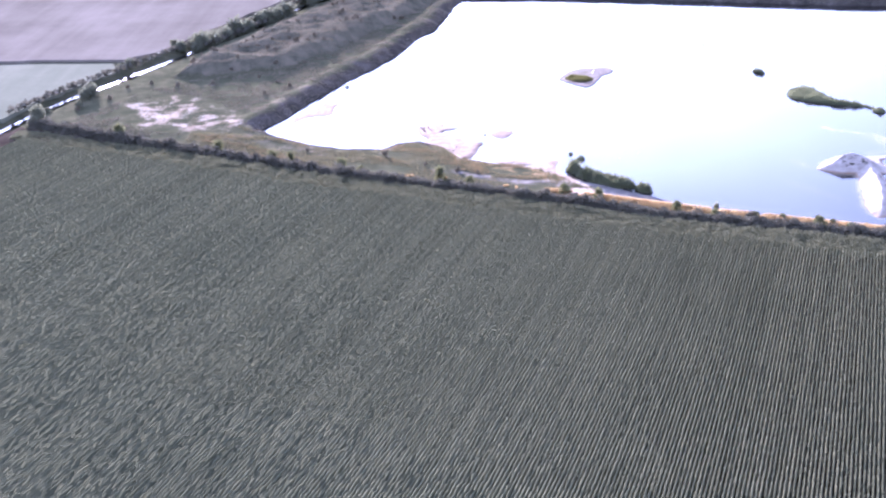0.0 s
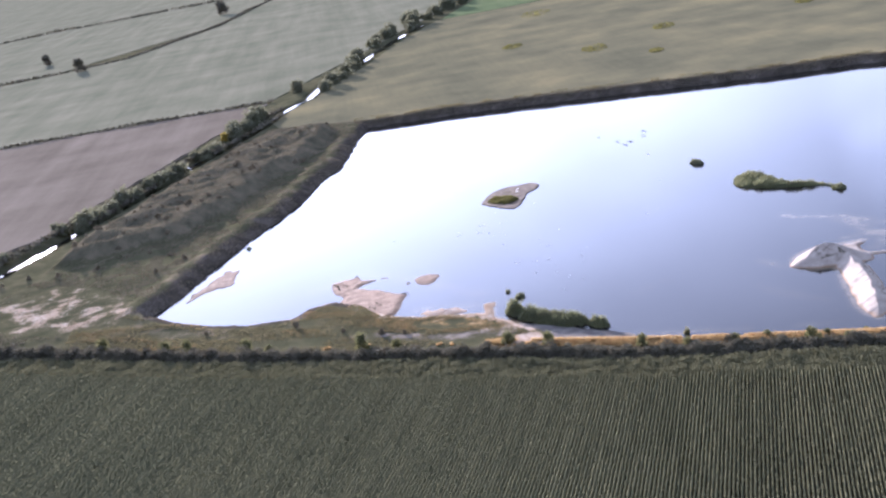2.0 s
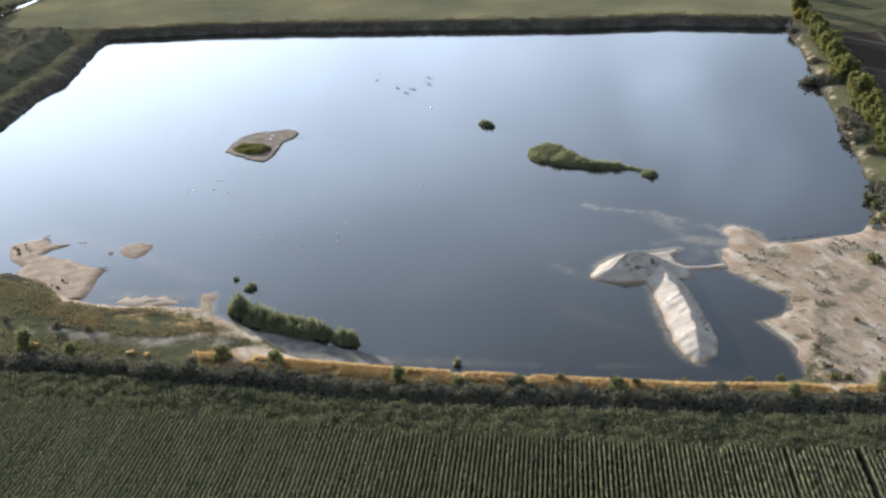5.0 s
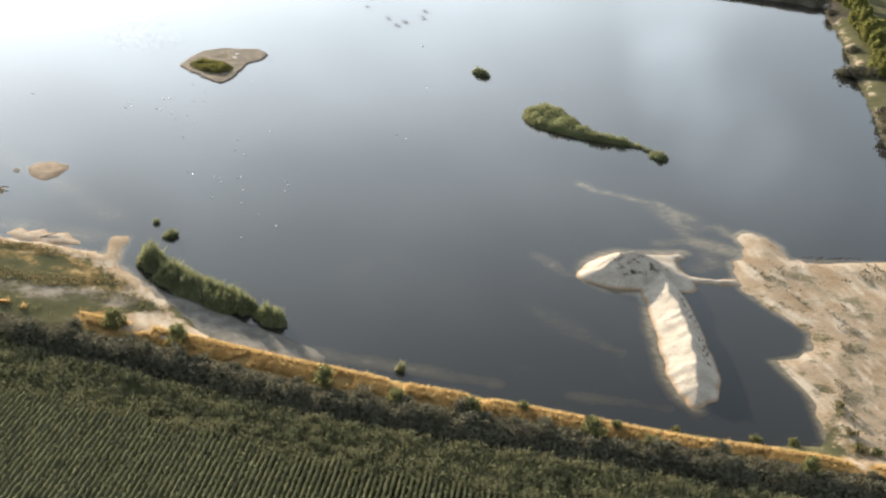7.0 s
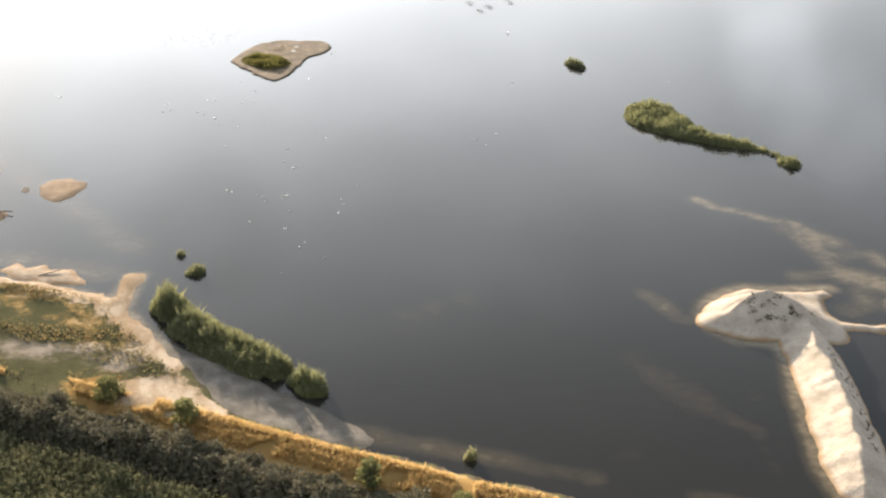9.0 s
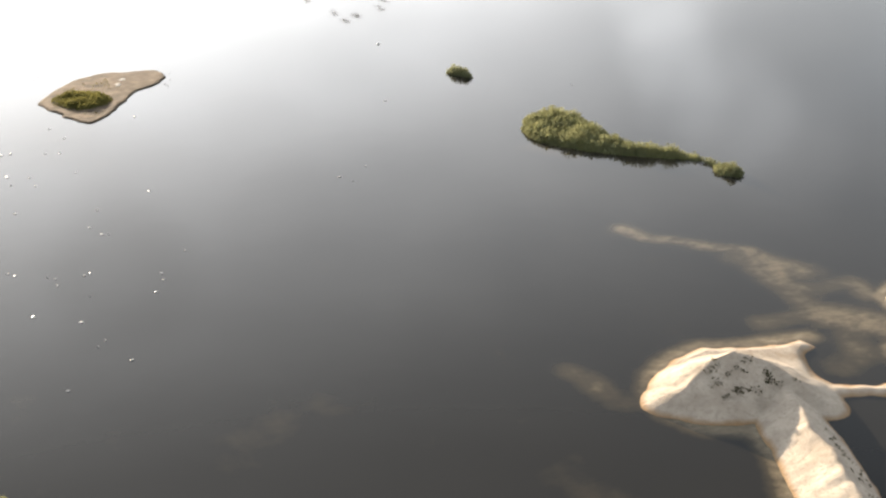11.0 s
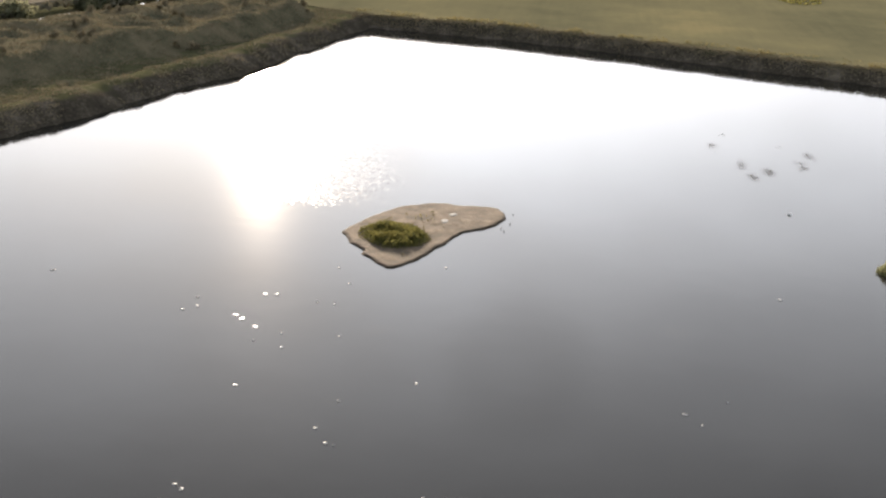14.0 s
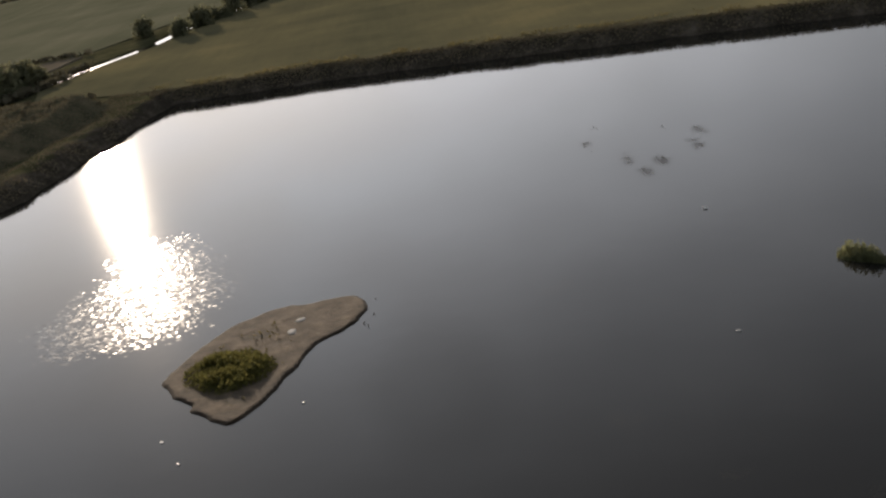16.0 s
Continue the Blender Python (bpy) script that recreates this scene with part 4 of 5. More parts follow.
def heap(x, y):
    wx, wy = x + 0.2 * wave(x, y, 2.6, 51) + 0.07 * wave(x, y, 0.8, 56), y + 0.25 * wave(x, y, 2.1, 52) + 0.07 * wave(x, y, 0.8, 57)
    head = two_sided(wx, wy, [(81.9, 240.6), (84.2, 242.0), (86.0, 242.3), (88.0, 241.2), (89.4, 239.4), (91.0, 237.6)], [1.6, 2.65, 2.9, 2.45, 1.85, 0.9], [2.2, 5.0, 5.4, 4.4, 3.0, 1.5], [3.2, 4.2, 4.3, 4.4, 3.8, 2.0])
    tail = two_sided(wx, wy, [(88.8, 239.4), (87.9, 236.0), (86.8, 229.3), (85.3, 222.3), (83.7, 217.0), (82.5, 213.6), (81.5, 211.6)], [1.5, 1.75, 1.8, 1.8, 1.75, 1.1, 0.3],
                     [2.4, 2.7, 3.1, 3.2, 3.0, 2.2, 1.2], [2.4, 2.6, 2.6, 2.5, 2.7, 2.2, 1.2])
    spit = low_bar(SPIT, 0.34, 1.2, 58, 0.04)(x, y)
    h = np.maximum(np.maximum(head, tail), spit)
    rills = 0.07 * wave(x * 0.45, y * 1.5, 1.1, 53) + 0.05 * wave(x, y, 1.2, 54) + 0.035 * wave(x, y, 0.5, 55)
    return h + rills * smooth(0.35, 1.2, h) - 0.05


sand_form("sand_mound", heap, (76, 101, 208, 251), 0.2, SAND_PALE, "T-shaped heap of pale dredged sand standing in the lake", "sand heap")

ISLAND = rounded([(33.9, 329.0), (35.3, 333.0), (38.3, 338.6), (42.7, 341.4), (45.0, 340.0), (47.0, 341.0), (49.8, 340.3), (50.0, 336.3), (48.8, 333.0), (46.4, 331.4), (44.4, 326.4),
                  (42.2, 320.0), (40.4, 318.2), (38.8, 320.0), (37.5, 321.4), (36.9, 323.6), (35.6, 324.8), (35.0, 326.8)], 2)


def sand_bar(name, poly, top, step, mat, label, category="sandbar", ragged=0.15):
    xs, ys = [p[0] for p in poly], [p[1] for p in poly]
    return sand_form(name, low_bar(poly, top, ragged=ragged), (min(xs) - 1, max(xs) + 1, min(ys) - 1, max(ys) + 1), step, mat, label, category)


def build_island():
    """Low island: a flat top and the darker wet edge that the water has cut."""
    top = tagged(new("sand_island"), "low brown sand island with a dark cut edge", "island")
    relief = low_bar(ISLAND, 0.2, 0.45, 61, 0.04, 0.1)
    xs, ys = np.arange(32.5, 51.5, 0.22), np.arange(317, 343, 0.22)
    X, Y = np.meshgrid(xs, ys, indexing="ij")
    x, y = X.ravel(), Y.ravel()
    z = relief(x, y)
    faces = grid_faces(len(xs), len(ys))
    rim = (z[faces] < 0.07).any(1)
    for name, pick, mat, label in (("sand_top", ~rim, SAND_DULL, "flat brown sand"), ("wet_rim", rim & (z[faces] > -0.3).any(1), SAND_WET, "dark wet sand edge")):
        part_faces = faces[pick]
        used = np.unique(part_faces)
        index = np.zeros(len(x), int)
        index[used] = np.arange(len(used))
        part(name, raw_mesh(name, np.stack([x, y, np.maximum(z, -0.5)], 1)[used], index[part_faces], mat, True), top, label)


build_island()
sand_bar("sandbar", [(-4.6, 287.5), (-2.5, 288.0), (0.3, 288.4), (1.1, 288.9), (1.8, 285.6), (4.9, 284.3), (5.0, 283.4), (2.2, 282.2), (0.8, 280.4), (4.7, 277.2), (8.5, 272.0), (10.6, 270.6), (10.2, 269.0), (9.2, 265.6), (7.4, 259.0), (4.5, 258.6), (-1.5, 264.0), (-3.4, 272.2), (-2.6, 276.5), (-4.4, 279.7), (-4.9, 283.0)],
         0.24, 0.3, SAND_BROWN, "flat pinkish sandbar reaching out from the shore")
sand_bar("sandbar", rounded([(12.4, 278.9), (15.2, 281.4), (18.4, 278.9), (16.3, 273.9), (13.9, 273.1), (12.7, 276.0)], 1), 0.16, 0.3, SAND_BROWN, "small round islet of bare brown sand")
sand_bar("sandbar", rounded([(10.2, 278.1), (11.2, 278.7), (12.0, 276.4), (11.1, 275.2)], 1), 0.1, 0.25, SAND_DULL, "tiny dark sand shoal just above the water")
sand_bar("sandbar", [(11.6, 256.4), (13.4, 258.2), (14.4, 257.0), (16.0, 257.4), (16.8, 256.4), (18.8, 256.2), (19.6, 254.6), (20.6, 252.6), (17.0, 252.4), (12.6, 254.6)], 0.16, 0.25, SAND_PALE, "pale ragged sand spit at the waterline")
sand_bar("mud_flat", rounded(MUD_FLAT, 1), 0.13, 0.35, SAND_GREY, "grey drying mud between reed belt and bank", "mudflat")
sand_bar("sandbar", [(5.6, 284.6), (6.8, 284.8), (8.6, 283.0), (8.4, 282.4), (6.8, 283.2), (5.4, 283.9)], 0.1, 0.2, SAND_BROWN, "thin tongue of sand off the sandbar")
sand_bar("sandbar", [(-36.6, 294.6), (-35.4, 300.0), (-34.7, 303.3), (-32.6, 307.4), (-31.2, 311.0), (-29.7, 314.2), (-25.5, 312.6), (-26.3, 304.8), (-27.3, 300.2), (-30.2, 301.1), (-32.3, 298.7), (-34.9, 295.8)],
         0.14, 0.3, SAND_BROWN, "ragged reddish mud bar beside the steep bank", ragged=1.0)

# plants on the islands
reed_bed("marsh_grass", rounded([(34.9, 329.4), (36.4, 332.0), (39.0, 333.0), (41.8, 331.4), (43.6, 328.0), (42.8, 324.6), (39.8, 322.8), (36.8, 324.8)], 1), 9000, 0.7, REED_LIT,
         "patch of yellow-green grass on the sand island", "grass", 71, kind="stuff")
reed_bed("marsh_grass", [(34.8, 328.6), (35.8, 332.6), (39.4, 337.2), (44.4, 338.6), (45.4, 334.0), (44.0, 327.2), (41.8, 321.0), (39.8, 320.4), (37.4, 323.4)], 900, 0.3, WEEDY,
         "thin low weeds scattered over the sand island", "grass", 84, 1.6, "stuff")
reed_bed("reed_bed", rounded([(89.2, 303.4), (91.0, 306.6), (94.4, 308.0), (97.4, 305.6), (98.4, 300.4), (98.8, 294.6), (100.6, 291.6), (102.6, 291.2), (104.2, 289.2), (105.0, 287.4), (104.6, 286.4), (103.6, 287.2), (102.2, 287.8), (98.4, 289.4), (95.0, 291.6), (91.6, 295.0), (89.4, 297.6)], 1),
         15000, 1.1, REED, "long green reed island standing in open water", "reeds", 72, 0.85, "stuff")
reed_bed("reed_bed", [(103.8, 288.4), (104.8, 289.4), (106.2, 286.6), (106.8, 284.6), (105.4, 284.4), (104.4, 286.6)], 520, 0.65, REED, "sparse low reeds joining island and clump", "reeds", 83, 0.7, "stuff")
reed_bed("reed_bed", rounded([(104.6, 283.4), (105.6, 285.0), (107.2, 284.2), (107.8, 281.8), (106.6, 280.2), (105.0, 281.2)], 1), 1800, 1.1, REED, "round reed clump at the tip of the reed island", "reeds", 73, 0.9, "stuff")
reed_bed("reed_bed", rounded([(86.9, 328.4), (88.2, 329.6), (89.8, 327.6), (90.2, 324.8), (88.8, 324.6), (87.4, 326.4)], 1), 1100, 1.15, REED, "small dark reed tuft alone in the lake", "reeds", 74, 0.8, "stuff")
reed_bed("reed_bed", rounded([(26.6, 247.2), (27.4, 249.2), (29.4, 249.8), (30.8, 248.0), (30.4, 245.4), (28.6, 244.0), (27.2, 245.0)], 1), 2400, 1.9, REED, "round grey-green reed clump beside the sandy shore", "reeds", 75, 1.2, "stuff")
reed_bed("reed_bed", rounded([(28.2, 243.4), (30.7, 246.0), (33.4, 244.1), (36.0, 241.1), (38.9, 237.6), (40.6, 235.0), (38.8, 232.8), (35.6, 233.8), (32.4, 237.0), (29.4, 240.6)], 1), 7500, 1.55, REED, "dense grey-green reed belt along the sandy shore", "reeds", 81, 1.3, "stuff")
reed_bed("reed_bed", rounded([(38.8, 232.6), (39.9, 234.4), (41.9, 233.9), (43.1, 232.0), (42.4, 230.0), (40.4, 230.2)], 1), 1900, 1.4, REED, "small reed clump at the tip of the sandy shore", "reeds", 82, 1.0, "stuff")
reed_bed("reed_bed", rounded([(29.5, 253.8), (30.0, 255.6), (31.8, 256.0), (32.6, 254.6), (31.2, 253.4)], 1), 700, 1.0, REED, "low reed clump off the shore", "reeds", 76, 0.8, "stuff")
reed_bed("reed_bed", rounded([(28.2, 258.6), (29.0, 259.8), (30.2, 259.0), (29.4, 258.0)], 1), 300, 0.8, REED, "sparse reed tuft off the shore", "reeds", 77, 0.6, "stuff")
reed_bed("reed_bed", rounded([(52.2, 220.2), (52.8, 221.4), (53.8, 220.8), (53.4, 219.8)], 1), 420, 2.0, REED_PALE, "lone pale reed stand near the near bank", "reeds", 78, 0.6, "stuff")
reed_bed("reed_bed", rounded([(-25.6, 330.4), (-24.6, 332.6), (-23.4, 331.2), (-24.2, 329.8)], 1), 160, 0.9, REED, "dark reed tuft beside the steep bank", "reeds", 79, 0.6, "stuff")
for n, (wx, wy, ws) in enumerate([(75.6, 377.0, 1.3), (78.6, 367.8, 1.0), (79.4, 361.8, 1.3), (81.6, 365.0, 1.1), (86.4, 369.0, 1.0), (88.2, 374.4, 1.4), (77.6, 384.6, 0.5), (85, 379, 0.5)]):
    x, y = rng.normal(wx, ws * 0.4, 9), rng.normal(wy, ws * 1.2, 9)
    v, f = blades(x, y, np.full(9, -0.1), 0.28, 0.06, 90 + n, 0.6)
    tagged(new("water_weed", raw_mesh("water_weed", v, f, WEED)), "faint brown weed stalks breaking the lake's surface", "water weed", "weeds in the lake", "stuff")

# ---------------------------------------------------------------- hedge, trees, shrubs
def edge_y(x):
    return float(np.interp(x, [p[0] for p in FIELD_EDGE], [p[1] for p in FIELD_EDGE]))


# beyond x = 30 the dark shrubs stand in for the levee's shaded slope
hedge_kinds = [make_tree("hedge_shrub", 1.9 + 0.25 * k, 3.4 + 0.25 * k, 200 + k, LEAF_HEDGE, 900, 0.26, "dense shrub in the dark band of hedge and shaded bank beside the crop", "shrub", "hedge along the field", 0.05) for k in range(5)]
spots, x = [], -101.0
while x < 128:
    y = edge_y(x) + 3.1 + rng.normal(0, 0.5)
    low = 1 - 0.18 * float(smooth(32, 44, x))
    spots.append((x, y, low * rng.uniform(0.62, 0.9)))
    if rng.random() < 0.55:
        spots.append((x + rng.normal(0, 0.4), y + 1.7 + rng.normal(0, 0.4), low * rng.uniform(0.5, 0.78)))
    x += rng.uniform(1.0, 1.55)
scatter(hedge_kinds, spots, seed=8)

# leaf mass under the shrubs; it also darkens the levee slope as shade
n = 60000
ux = rng.uniform(-101, 128, n)
across = 0.6 + rng.uniform(0, 1, n) * (6.7 - 1.1 * smooth(28, 38, ux))
uy = np.interp(ux, [p[0] for p in FIELD_EDGE], [p[1] for p in FIELD_EDGE]) + across
lump = (1.05 + 0.35 * wave(ux, uy, 2.6, 27)) * np.sqrt(np.clip(1 - ((across - 3.6) / 3.5) ** 2, 0, 1))
uv, uf = quads_leaves(np.stack([ux, uy, 0.6 + lump * rng.uniform(0.25, 1.0, n) ** 0.5], 1), 0.2, 530, 1.6, 0.2)
tagged(new("underwood", raw_mesh("underwood", uv, uf, LEAF_HEDGE)), "leaf filler for the dark band of hedge and shaded bank", "hedge", kind="stuff")

young = [make_tree("young_tree", 2.7, 3.7, 230 + k, LEAF_YOUNG, 700, 0.28, "young green tree rising out of the hedge", "tree", "trees in the hedge", 0.15) for k in range(3)]
scatter(young, [(-76.7, 284.5, 1.15), (-50.9, 270.6, 0.9), (-37.3, 261.0, 0.85), (-33, 260, 0.75), (-21.0, 253.2, 0.85), (-17, 250, 0.6), (0.1, 242.4, 1.0), (6.2, 238.0, 0.7), (24.8, 230.0, 0.75), (31.0, 226.0, 0.7),
                (44.5, 216.6, 0.72), (51.1, 213.0, 0.6), (58.0, 210.4, 0.62), (68.3, 205.6, 0.75), (73.2, 203.0, 0.6), (86, 197, 0.7), (97, 195.5, 0.8)], seed=9)

grove = [make_tree("tree", 6.4, 5.2, 250 + k, LEAF_TREE, 1300, 0.5, "leafy green tree on the lake's bank", "tree", "trees on the bank", 0.12) for k in range(4)]
bank = []
for k, (px, py) in enumerate([(133.5, 247.5), (138.8, 254.2), (142.0, 262.0), (146.8, 270.5), (150.5, 279.0), (154.0, 287.0), (158.5, 296.5), (162.5, 306.0), (166.5, 315.0), (170.0, 324.0), (174.0, 333.5), (178.0, 342.0), (182.0, 351.0), (186.0, 360.5), (190.0, 370.0), (195.0, 381.0), (203.0, 402.0), (214, 428), (226, 458), (240, 492), (256, 530), (268, 560)]):
    bank += [(px + 1.4, py, 0.7 + 0.35 * ((k * 7) % 5) / 4), (px + 2.4 + (k % 3) * 0.6, py + 4.5, 0.5 + 0.3 * ((k * 3) % 4) / 3)]
bank += [(px + 3.2, py + 2.0, ps * 0.7) for px, py, ps in bank[::2]]
scatter(grove, bank, seed=10)
canal_trees = [make_tree("tree", 3.8, 6.2, 270 + k, LEAF_CANAL_HAZED, 1500, 0.42, "dark bushy tree beside the canal", "tree", "trees along the canal", 0.08) for k in range(4)]
line = [(-101, 304, 0.7), (-93.5, 327, 0.75), (-90.5, 361, 0.55), (-79.5, 384.5, 0.7), (-74, 388, 1.0), (-71, 394, 1.1), (-68, 402, 0.95), (-66, 410, 1.15), (-62, 414, 0.9), (-59.5, 424, 0.9), (-57, 428, 1.1), (-54, 432, 0.9), (-51.4, 438.4, 1.1),
        (-46.5, 456, 1.0), (-44, 462, 0.8), (-41, 468, 1.0), (-36, 483.4, 1.0), (-35, 490, 1.2), (-31.5, 498, 1.0), (-29.6, 506, 1.2), (-27.5, 513, 1.15), (-26, 519, 0.8), (0.2, 564, 0.9), (-12.5, 578, 0.9), (3.4, 579, 1.1), (4, 594, 0.9), (10.4, 600, 1.0), (13.2, 617, 1.1), (15, 632, 1.2), (18, 655, 1.1)]
k = 0
while k < 46:
    s = k / 46
    line.append((26 + 236 * s + rng.normal(0, 3), 690 + 570 * s + rng.normal(0, 4), rng.uniform(0.9, 1.5)))
    k += 1
line = [(px - 0.8, py, ps * 1.2) for px, py, ps in line]
for px, py, ps in line[:30]:
    line += [(px + rng.normal(-1.0, 1.2), py + rng.normal(0, 4), ps * 0.7), (px + rng.normal(-1.5, 1.2), py + rng.normal(0, 6), ps * 0.5)]
for px, py, ps in line[30:76]:
    line.append((px + rng.normal(-2, 2), py + rng.normal(0, 6), ps * 0.75))
line = [p for p in line if not (340 < p[1] < 358 or 365 < p[1] < 382 or 443 < p[1] < 458 or 520 < p[1] < 560)]
scatter(canal_trees, line, seed=12)
yellow = make_tree("tree", 5.0, 3.4, 290, LEAF_YELLOW, 800, 0.45, "yellowing poplar-like tree by the canal", "tree", "", 0.1)
scatter([yellow], [(-39.4, 478.7, 1.0)])
scatter([make_tree("tree", 11.0, 9.0, 292 + k, LEAF_HEDGE, 1100, 0.9, "solitary round tree far out in the fields", "tree", "far field trees", 0.2) for k in range(2)],
        [(-161.8, 876.8, 1.0), (-85.2, 1178.6, 1.2), (65.2, 1534, 1.4), (103.1, 1490, 1.1), (124, 1456, 1.2), (-205, 980, 0.8)], seed=14)
gold = make_tree("bush", 3.0, 3.0, 297, LEAF_YELLOW, 500, 0.38, "golden-yellow bush at the corner of the lake", "bush", "", 0.05)
scatter([gold], [(198.5, 392.0, 1.0)])

bushes = [make_tree("bush", 1.7, 2.5, 300 + k, SCRUB, 320, 0.34, "low brownish scrub bush on rough ground", "bush", "scrub bushes", 0.02) for k in range(3)]
rough = []
while len(rough) < 70:
    px, py = rng.uniform(-80, 5), rng.uniform(340, 480)
    if inside(np.array([px]), np.array([py]), MOUNDS)[0]:
        rough.append((px, py, rng.uniform(0.3, 0.75)))
for px, py in [(-98, 300), (-94, 312), (-88, 322), (-86, 335), (-80, 338), (-92, 296), (-72, 334), (-62, 334), (-50, 340), (-44, 334), (-40, 328), (-46, 320), (4, 248), (-3, 253), (8, 246), (-12, 262), (-30, 268)]:
    rough.append((px, py, rng.uniform(0.35, 0.65)))
rough += [(-4.0, 285.6, 0.25), (-3.1, 281.8, 0.32), (-1.4, 282.6, 0.26), (-2.4, 286.0, 0.25), (-3.4, 283.6, 0.36), (-2.2, 284.4, 0.28), (-0.8, 286.4, 0.2), (4.0, 267.4, 0.3), (3.4, 264.6, 0.35), (4.8, 266.2, 0.25), (2.6, 266.0, 0.25)]
scatter(bushes, rough, seed=15)
drowned = [make_tree("drowned_bush", 1.2, 4.2, 310 + k, LEAF_HEDGE, 420, 0.34, "dark bush hanging into the water off the bank", "bush", "bushes in the water", 0.0) for k in range(3)]
scatter(drowned, [(166.6, 331.0, 1.2), (168.6, 329.6, 1.3), (169.6, 326.6, 1.0), (158.6, 304.6, 0.8), (156.4, 299.0, 1.2), (153.6, 292.4, 1.4), (150.6, 286.4, 1.3), (147.2, 276.6, 0.7),
                  (137.2, 259.4, 1.1), (136.2, 255.8, 1.3), (135.2, 252.2, 1.2), (177.4, 347.6, 0.9), (191.2, 382.0, 0.9)], seed=17)
low_green = [make_tree("bush", 1.1, 2.8, 320 + k, LEAF_YOUNG, 260, 0.32, "small green bush on the sandy flat", "bush", "bushes on the sand", 0.02) for k in range(2)]
scatter(low_green, [(95.4, 200.8, 0.5), (105.4, 215.0, 0.35), (104.8, 209.0, 0.3), (114.6, 219.0, 0.7), (115.6, 220.4, 0.6), (113.4, 217.4, 0.45), (127.4, 244.6, 0.9), (130.0, 246.0, 1.1), (118.6, 231.4, 1.0), (131.8, 251.0, 1.0), (133.6, 256.0, 0.9),
                    (84.6, 204.6, 0.5), (88.0, 203.4, 0.55), (77.2, 206.6, 0.45), (71.0, 206.4, 0.5), (63, 210.6, 0.5)], seed=16)


# ---------------------------------------------------------------- grass
def grass(name, x, y, tall, wide, mat, label, seed, lean=0.3):
    z = height(x, y)
    ok = z > 0.1
    v, f = blades(x[ok], y[ok], z[ok] - 0.03, tall, wide, seed, lean)
    tagged(new(name, raw_mesh(name, v, f, mat)), label, "grass", kind="stuff")


n = 84000
sx = 118 - 130 * rng.uniform(0, 1, n)
off = rng.uniform(-2.3, 0.8, n) * (0.5 + 0.5 * smooth(24, 32, sx)) + rng.normal(0, 0.15, n)
sy = np.interp(sx, [p[0] for p in DRY_STRIP], [p[1] for p in DRY_STRIP]) + off
rut = np.abs(off + 0.55 + 0.3 * wave(sx, sy, 6.0, 41)) < 0.3
thick = (wave(sx, sy, 2.4, 5) > 0.85 - 1.35 * smooth(18, 27, sx)) & (~rut | (rng.random(n) < 0.3))
grass("dry_grass", sx[thick], sy[thick], 0.44, 0.1, DRY_GRASS, "strip of sunlit straw-coloured grass on the bank", 501)


def cover(name, x, y, size, mat, label, seed, lift=0.12):
    """Low matted growth: small leaf clumps lying on the land."""
    z = height(x, y)
    ok = z > 0.12
    v, f = quads_leaves(np.stack([x[ok], y[ok], z[ok] + lift * np.random.default_rng(seed).uniform(0.2, 1.6, ok.sum())], 1), size, seed, 1.6, 0.25)
    tagged(new(name, raw_mesh(name, v, f, mat)), label, "undergrowth", kind="stuff")


n = 190000
gx, gy = rng.uniform(-60, 36, n), rng.uniform(226, 292, n)
gd = to_poly(gx, gy, LAKE)
off_field = gy > np.interp(gx, [p[0] for p in FIELD_EDGE], [p[1] for p in FIELD_EDGE]) + 4.5
tone = fbm((gx * 0.87 - gy * 0.5) * 0.3, gx * 0.5 + gy * 0.87, 4.5, 8)
naked = to_line(gx, gy, GREY_BARE) < 1.6 + 2.2 * wave(gx, gy, 2.6, 29)
ok = (gd > 0.3) & off_field & (tone + 0.5 * rng.random(n) > np.where(naked, 0.55, 0.2)) & (to_poly(gx, gy, BEACH) > 0.3) & ((gd > 1.8) | (gx < 3)) & ((gd > 3.5) | (gx > -1)) & (to_poly(gx, gy, FAN) > 0.4)
cover("rough_grass", gx[ok], gy[ok], 0.14, WEEDY, "olive and straw tufts between hedge and shore", 502)
band = smooth(13, 7, gd) * smooth(0, 6, gx)
ok = (gd > 1.8) & off_field & ~naked & (tone + 0.4 * rng.random(n) + 0.45 * band > 0.5) & (wave(gx * 0.87 - gy * 0.5, (gx * 0.5 + gy * 0.87) * 3, 4.5, 19) > 0.1 - 0.6 * band) & (to_poly(gx, gy, FAN) > 0.4) & (to_poly(gx, gy, BEACH) > 0.3)
cover("dry_grass", gx[ok], gy[ok], 0.11, STRAW, "patches of orange dry grass near the shore", 507)
n = 150000
gx, gy = rng.uniform(-100, 8, n), rng.uniform(284, 478, n)
gd = to_poly(gx, gy, LAKE)
ok = (gd > 0.2) & (gd < 50) & (to_line(gx, gy, CANAL) > 2.6) & ((wave(gx, gy, 3.0, 9) > -0.25) | (to_poly(gx, gy, MOUNDS) < 0)) & ((to_poly(gx, gy, PAN) > 0) | (rng.random(n) < 0.05))
cover("scrub", gx[ok], gy[ok], 0.19, SCRUB, "olive matted scrub over mounds and steep bank", 503, 0.15)
t = rng.uniform(0, 1, 16000)
fx, fy = 8 + 188 * t, np.interp(8 + 188 * t, [8, 41, 62, 109, 139, 170, 196], [469, 462.5, 455, 434.5, 421, 411.5, 394]) + rng.normal(0, 1.5, 16000)
cover("rough_grass", fx, fy, 0.22, SCRUB, "dark ragged grass along the far bank's rim", 504, 0.25)
t = rng.uniform(0, 1, 14000)
